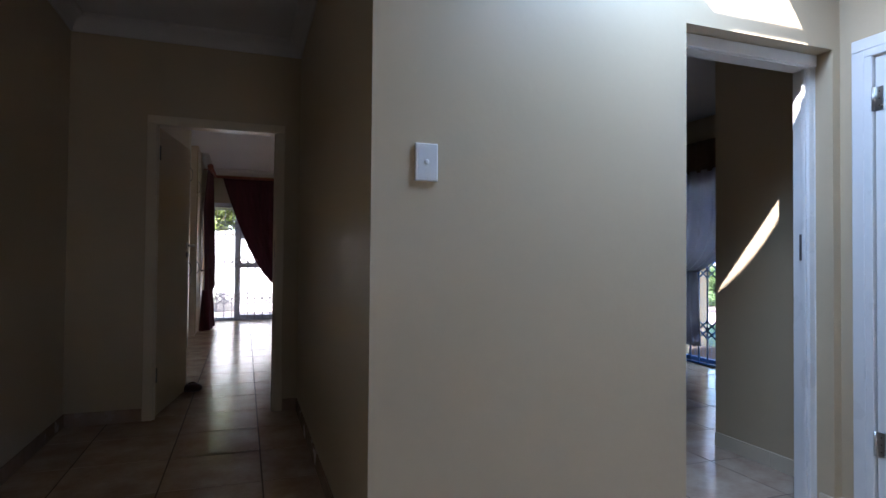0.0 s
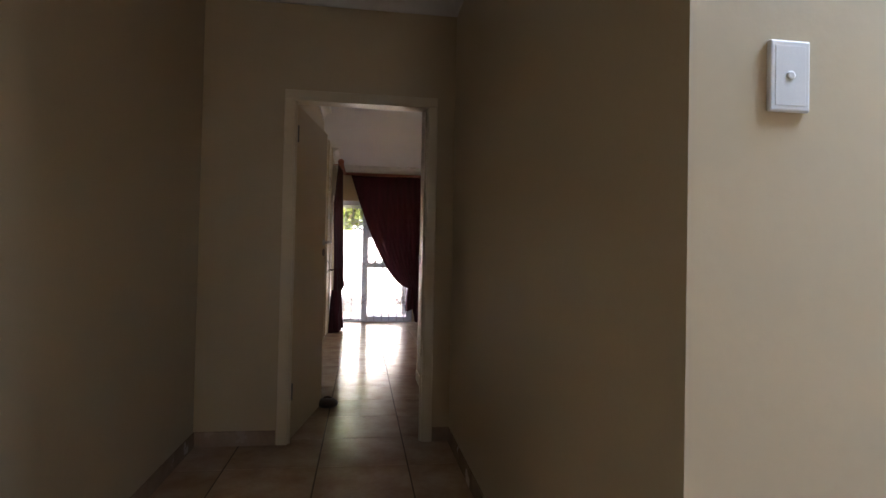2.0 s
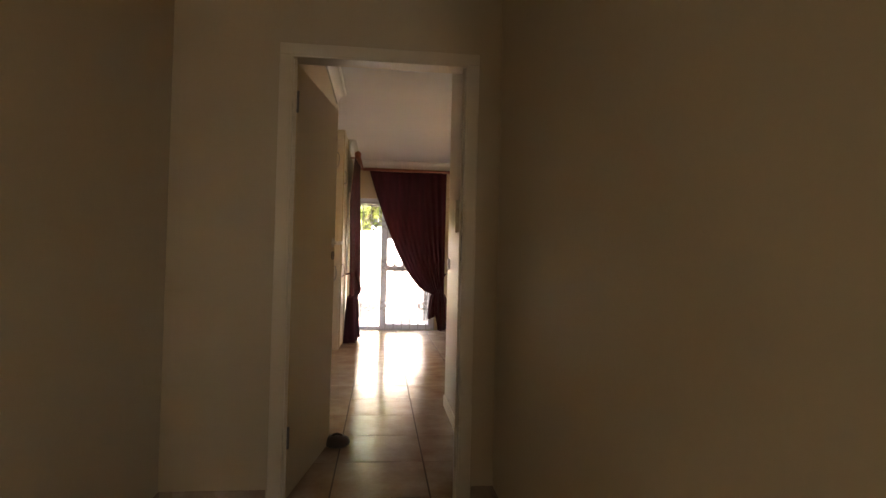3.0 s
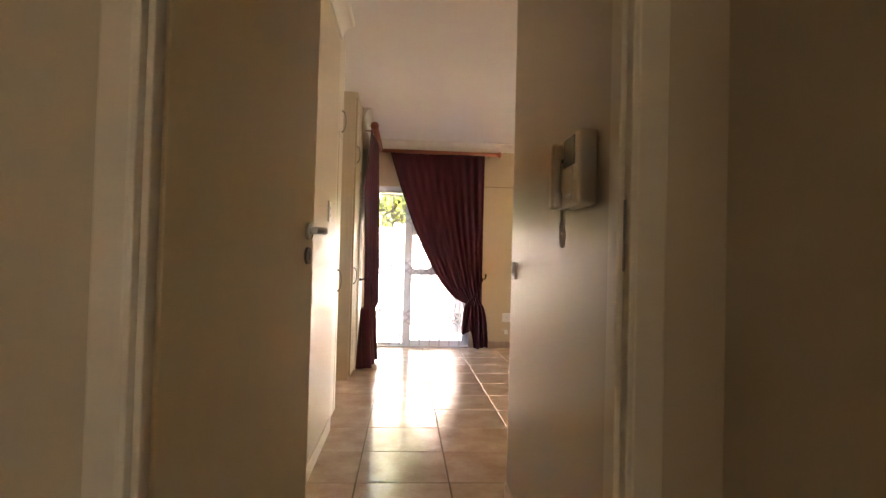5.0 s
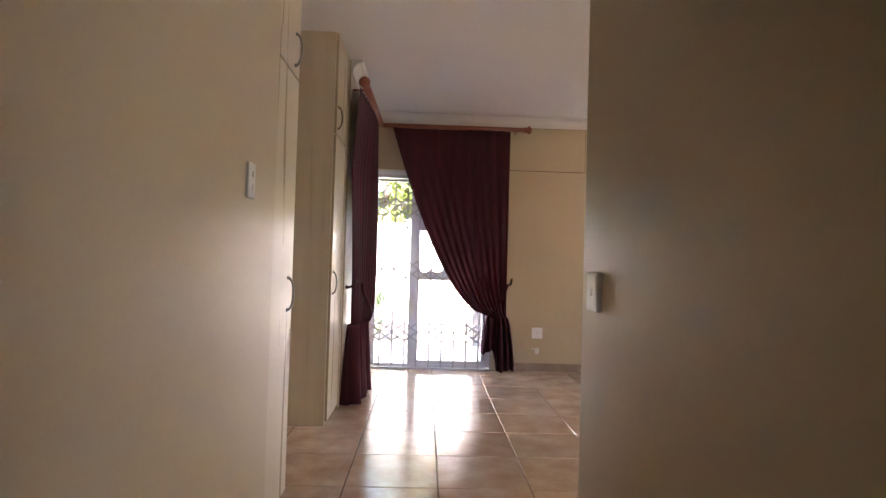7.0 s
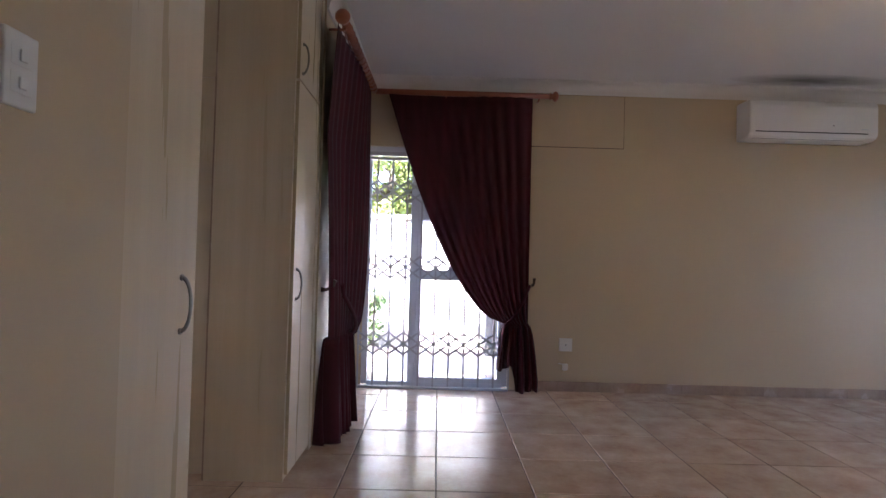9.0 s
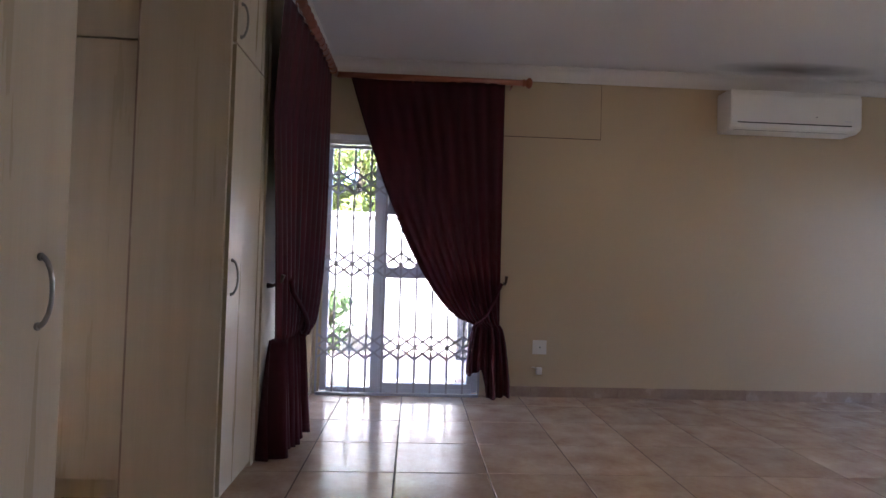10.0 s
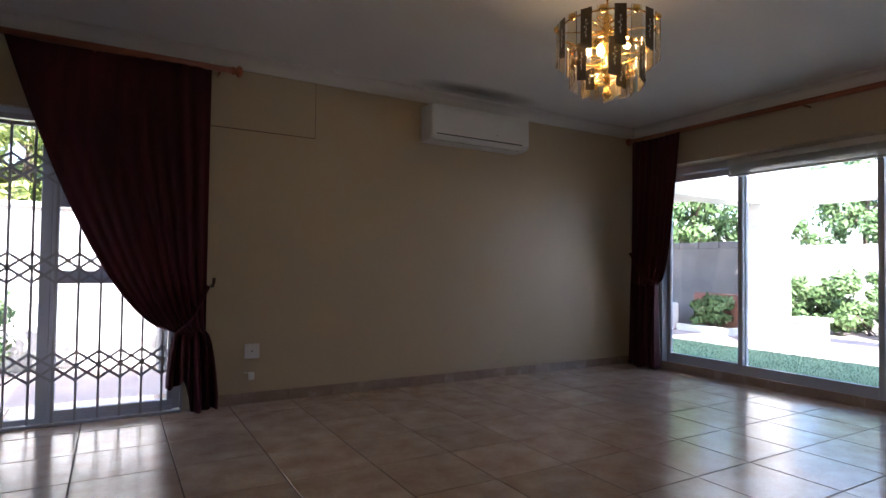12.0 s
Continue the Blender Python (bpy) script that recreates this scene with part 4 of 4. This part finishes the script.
# garden wall to the east, capped with slabs
gw = thing("garden_wall", (10.75, 9.0, -0.14), "grey garden wall, darkened for shade, capped with slabs", "garden wall")
part("wall_body", box(10.62, 10.86, 7.55, 12.0, -0.2, 1.50), GREY_PLASTER, gw)
slab = None
for i in range(10):
    o = part("coping_slab", box(-0.18, 0.18, -0.22, 0.22, 0, 0.13, 0.012), GREY_PLASTER, gw) if slab is None else slab.copy()
    if slab is None:
        slab = o
    else:
        scene.collection.objects.link(o)
    o.location = (10.80, 7.62 + 0.45 * i, 1.50)
pb = thing("planter", (10.2, 8.2, -0.1), "terracotta plastered planter bed", "planter")
bm = bmesh.new()
bx(bm, 9.95, 10.05, 8.1, 9.2, -0.15, 0.02, 0.01)
bx(bm, 10.05, 10.60, 8.1, 8.2, -0.15, 0.02, 0.01)
part("edge", bm, PLASTER, pb)
part("back", box(10.48, 10.60, 8.22, 9.2, -0.15, 0.62, 0.02), TERRACOTTA, pb)
part("soil", box(10.05, 10.48, 8.2, 9.2, -0.15, -0.01), EARTH, pb)

# pergola: a white column with flared head, beams, and a low seat
pg = thing("pergola", (9.3, 6.6, -0.1), "white plastered pergola with a square column", "pergola")
bm = box(9.10, 9.50, 6.77, 7.25, -0.11, 2.083, 0.012)
part("column", bm, PLASTER, pg)
part("plinth", box(9.06, 9.54, 6.73, 7.29, -0.11, 0.05, 0.015), PLASTER, pg)
bm = bmesh.new()
extrude_profile(bm, [(0.0, 1.66), (0.0, 2.083), (0.30, 2.083), (0.27, 2.01), (0.08, 1.80)], (9.097, 6.78, 0), (9.097, 7.22, 0))
bmesh.ops.recalc_face_normals(bm, faces=bm.faces)
part("bracket", bm, PLASTER, pg)
bm = bmesh.new()
extrude_profile(bm, [(0.0, 1.66), (0.0, 2.083), (0.30, 2.083), (0.27, 2.01), (0.08, 1.80)], (9.50, 6.765, 0), (9.10, 6.765, 0))
part("bracket", bm, PLASTER, pg)
part("beam", box(9.12, 9.48, -0.5, 7.27, 2.085, 2.55, 0.012), PLASTER, pg)
part("beam", box(6.46, 9.115, 6.80, 7.22, 2.085, 2.55, 0.012), PLASTER, pg)
# slab hidden behind the beam, added to cast shade on the garden wall
part("roof_slab", box(8.0, 10.0, 7.30, 11.5, 2.40, 2.50, 0.012), PLASTER, pg, "unseen slab added to shade the garden wall")
part("far_column", box(9.05, 9.62, 0.0, 0.55, -0.11, 2.083, 0.012), PLASTER, pg)
lw = thing("low_wall", (9.95, 10.0, -0.1), "low white plastered wall at the end of the planter", "garden wall")
part("wall_body", box(9.85, 10.05, 9.22, 11.5, -0.15, 0.42, 0.012), PLASTER, lw)
bench = thing("garden_bench", (10.0, 6.9, -0.1), "low white plastered garden bench", "bench")
part("body", box(9.75, 10.3, 6.60, 7.0, -0.11, 0.26, 0.015), PLASTER, bench)
part("seat_slab", box(9.71, 10.34, 6.56, 7.04, 0.262, 0.33, 0.012), PLASTER, bench)
back = thing("rear_garden_wall", (15.5, 4, -0.14), "pale plastered wall behind the shrubs", "garden wall")
part("wall_body", box(15.4, 15.65, -8, 16, -0.2, 1.72), PLASTER, back)


# ---- plants ----
def leaf_cloud(name, centres, count, size, material, parent, seed, flat=0.75):
    """Leaves scattered in many small clumps with gaps between them."""
    r = random.Random(seed)
    vs, fs = [], []
    per = max(1, count // len(centres))
    for c, rad in centres:
        c = Vector(c)
        for _ in range(per):
            d = Vector((r.gauss(0, 1), r.gauss(0, 1), r.gauss(0, 1) * flat)).normalized() * rad * r.uniform(0.35, 1.0)
            p = c + d
            n = (d.normalized() + Vector((r.uniform(-1, 1), r.uniform(-1, 1), r.uniform(-0.4, 1)))).normalized()
            u = n.orthogonal().normalized()
            a = r.uniform(0, 6.28)
            u = (Matrix.Rotation(a, 3, n) @ u)
            w = n.cross(u)
            s = size * r.uniform(0.6, 1.4)
            k = len(vs)
            vs += [p - u * s, p + w * s * 0.42 + n * s * 0.12, p + u * s, p - w * s * 0.42 + n * s * 0.12]
            fs += [(k, k + 1, k + 2), (k, k + 2, k + 3)]
    me = bpy.data.meshes.new(name)
    me.from_pydata([tuple(v) for v in vs], [], fs)
    me.materials.append(material)
    o = new(name, me)
    o.parent = parent
    o.matrix_parent_inverse = parent.matrix_basis.inverted()
    return o


def tree(at, height, spread, material, seed, label, leaves=9000, leaf=0.055, low=0.35):
    r = random.Random(seed)
    t = thing("tree", at, label, "tree")
    at = Vector(at)
    bm = bmesh.new()
    top = at + Vector((r.uniform(-0.3, 0.3), r.uniform(-0.3, 0.3), height * 0.75))
    tube(bm, [at + Vector((0, 0, -0.1)), at.lerp(top, 0.35) + Vector((0.08, -0.05, 0)), at.lerp(top, 0.7), top], [0.14, 0.10, 0.07, 0.03], 10)
    part("trunk", bm, BARK, t)
    cs = []
    for i in range(11):
        a = i * 2.4 + r.uniform(-0.3, 0.3)
        f = low + (0.95 - low) * i / 10
        p0 = at.lerp(top, f)
        reach = spread * r.uniform(0.6, 1.0) * (1.15 - 0.5 * f)
        p1 = p0 + Vector((math.cos(a) * reach, math.sin(a) * reach, height * r.uniform(0.08, 0.25)))
        lb = bmesh.new()
        tube(lb, [p0, p0.lerp(p1, 0.5) + Vector((0, 0, 0.08)), p1], [0.045, 0.028, 0.010], 7)
        part("limb", lb, BARK, t)
        for k in range(5):
            q = p0.lerp(p1, r.uniform(0.35, 1.1)) + Vector((r.gauss(0, 0.3), r.gauss(0, 0.3), r.gauss(0.05, 0.22)))
            cs.append((q, r.uniform(0.22, 0.48)))
    leaf_cloud("crown", cs, leaves, leaf, material, t, seed + 1)
    return t


def shrub(at, rx, ry, h, material, seed, label, leaves=3500, leaf=0.05, flowers=0):
    r = random.Random(seed)
    s = thing("shrub", at, label, "shrub")
    at = Vector(at)
    cs = []
    bm = bmesh.new()
    for i in range(26):
        q = at + Vector((r.uniform(-rx, rx), r.uniform(-ry, ry), h * r.uniform(0.12, 0.95)))
        cs.append((q, r.uniform(0.13, 0.28) * min(1.0, h)))
        if i % 3 == 0:
            tube(bm, [at + Vector((r.uniform(-0.1, 0.1), r.uniform(-0.1, 0.1), -0.03)), at.lerp(q, 0.5) + Vector((0, 0, 0.05)), q], [0.014, 0.010, 0.004], 6)
    part("stems", bm, BARK, s)
    leaf_cloud("leaves", cs, leaves, leaf, material, s, seed + 1)
    if flowers:
        leaf_cloud("flowers", [(c, rad * 0.6) for c, rad in cs[:6]], flowers, 0.07, PETAL, s, seed + 2)
    return s


shrub((10.25, 8.6, -0.01), 0.22, 0.36, 0.55, LEAVES, 21, "small shrub with cream flowers in the planter", 1500, 0.07, 110)
for i, (x, y, h) in enumerate(((12.9, 8.2, 1.05), (12.5, 6.9, 1.15), (12.9, 5.7, 1.0), (12.6, 4.5, 1.1), (13.0, 3.3, 1.1))):
    shrub((x, y, -0.13), 0.75, 0.75, h, LEAVES, 30 + i, "dense green garden shrub", 6000, 0.06)
tree((13.2, 11.3, -0.14), 4.2, 1.9, LEAVES, 41, "leafy green garden tree", 14000, 0.075, 0.2)
tree((17.6, 9.4, -0.14), 5.0, 2.0, LEAVES, 42, "leafy green garden tree", 14000, 0.075, 0.2)
tree((17.4, 6.2, -0.14), 4.8, 1.8, LEAVES_PALE, 43, "sunlit pale green garden tree", 12000, 0.075, 0.2)
tree((17.2, 3.0, -0.14), 4.8, 1.8, LEAVES, 44, "leafy green garden tree", 10000, 0.075, 0.2)
tree((11.6, 12.6, -0.14), 4.4, 1.9, LEAVES, 45, "leafy green garden tree", 12000, 0.075, 0.2)
tree((-0.9, 11.6, -0.14), 4.2, 1.9, LEAVES_PALE, 46, "yellow-green tree behind the boundary wall", 16000, 0.07, 0.2)
tree((1.9, 12.2, -0.14), 4.2, 1.9, LEAVES, 47, "green tree behind the boundary wall", 12000, 0.07, 0.2)
tree((-3.4, 12.0, -0.14), 4.4, 2.0, LEAVES_PALE, 48, "yellow-green tree behind the boundary wall", 12000, 0.07, 0.2)
shrub((-0.95, 8.9, -0.10), 0.30, 0.22, 0.75, LEAVES, 51, "sparse shrub by the boundary wall", 1100, 0.05)
tree((8.3, 0.6, -0.14), 3.6, 1.5, LEAVES, 49, "leafy green garden tree", 9000, 0.06, 0.2)
# unseen tree, added to tint the light of the alcove window green
tree((-5.5, 4.0, -0.14), 4.0, 1.8, LEAVES, 50, "leafy green garden tree", 8000, 0.07, 0.15)

# ---- floor, tile by tile ----
T, TX, TY, GAP = 0.474, 0.190, 4.735, 0.007
floor = struct("floor", box(-2.45, 5.94, -7.15, 6.70, -0.25, -0.0022), GROUT, "tiled floor with brown grout joints", "floor")
rooms = [(WEST, EAST, PASS_END, NORTH), (WEST, PASS_E, -0.1, PASS_END), (CW, CE, HALL_N, -0.1), (CW, HALL_E, -4.9, HALL_N), (ALC_W, WEST, 2.78, 4.32), (1.7, 2.56, HALL_N, -1.7), (1.7, 4.85, -1.7, 0.9),
         (-0.8, WEST, 5.30, 6.36), (-0.48, 0.8, NORTH, 6.70), (EAST, 5.94, 2.75, 6.26)]
tile_mesh = None
for i in range(-6, 14):
    for j in range(-25, 5):
        x, y = TX + (i + 0.5) * T, TY + (j + 0.5) * T
        if not any(a < x + T / 2 and x - T / 2 < b and c < y + T / 2 and y - T / 2 < d for a, b, c, d in rooms):
            continue
        if tile_mesh is None:
            bm = bmesh.new()
            g = T / 2 - GAP / 2
            bx(bm, -g, g, -g, g, -0.02, 0.0)
            bmesh.ops.bevel(bm, geom=[e for e in bm.edges if all(v.co.z > -0.001 for v in e.verts)], offset=0.0016, segments=1, affect="EDGES")
            tile = part("tile", bm, TILE, floor)
            tile_mesh = tile.data
        else:
            tile = new("tile", tile_mesh)
            tile.parent = floor
        tile.location = (x, y, 0.0)

# ---- tiled skirting ----
SKH, SKT = 0.085, 0.009
base = struct("baseboard", box(-0.02, -0.01, -0.02, -0.01, -0.2, -0.19), SKIRT, "tan tiled skirting along the walls", "skirting")
runs = [((EAST, NORTH), (0.87, NORTH)), ((WEST, 5.29), (WEST, 4.86)), ((EAST, 2.7), (EAST, NORTH - 0.26)), ((PASS_E, PASS_END), (EAST, PASS_END)), ((WEST, 2.78), (WEST, 0.0)), ((PASS_E, 0.0), (PASS_E, PASS_END)),
        ((CW, -0.1), (CW, -5.2)), ((-0.555, -0.1), (CW, -0.1)), ((CE, -0.1), (0.365, -0.1)), ((CE, HALL_N), (CE, -0.1)), ((1.727, HALL_N), (CE, HALL_N)), ((HALL_E, HALL_N), (2.535, HALL_N)), ((HALL_E, -2.67), (HALL_E, HALL_N)),
        ((HALL_E, -5.2), (HALL_E, -3.62)), ((2.80, -2.46), (2.80, -1.70)), ((2.535, HALL_N), (2.535, -2.56)), ((2.545, -2.46), (2.80, -2.46))]
sk_mesh = {}
for a, b in runs:
    a, b = Vector((*a, 0)), Vector((*b, 0))
    d = (b - a).normalized()
    out = Vector((-d.y, d.x, 0))
    L = (b - a).length
    n = max(1, round(L / 0.36))
    step = L / n
    for k in range(n):
        pale = int((abs(abs(d.y) - 1) < 0.01 and a.y >= 0 and max(a.y, b.y) < 2.9) or (a.y < -2 and min(a.x, b.x) > 2.0))
        key = (round(step, 3), pale)
        if key not in sk_mesh:
            s = step / 2 - 0.0012
            bm = bx(bmesh.new(), -s, s, 0.0005, SKT, 0.001, SKH)
            bmesh.ops.bevel(bm, geom=[e for e in bm.edges if all(v.co.z > SKH - 0.001 for v in e.verts)], offset=0.002, segments=1, affect="EDGES")
            o = part("skirting_tile", bm, SKIRT if pale == 0 else TRIM, base)
            sk_mesh[key] = o.data
        else:
            o = new("skirting_tile", sk_mesh[key])
            o.parent = base
        c = a + d * step * (k + 0.5)
        o.matrix_basis = Matrix.Translation(c) @ pose(0, 0, 0, 0, 0, math.degrees(math.atan2(d.y, d.x)))
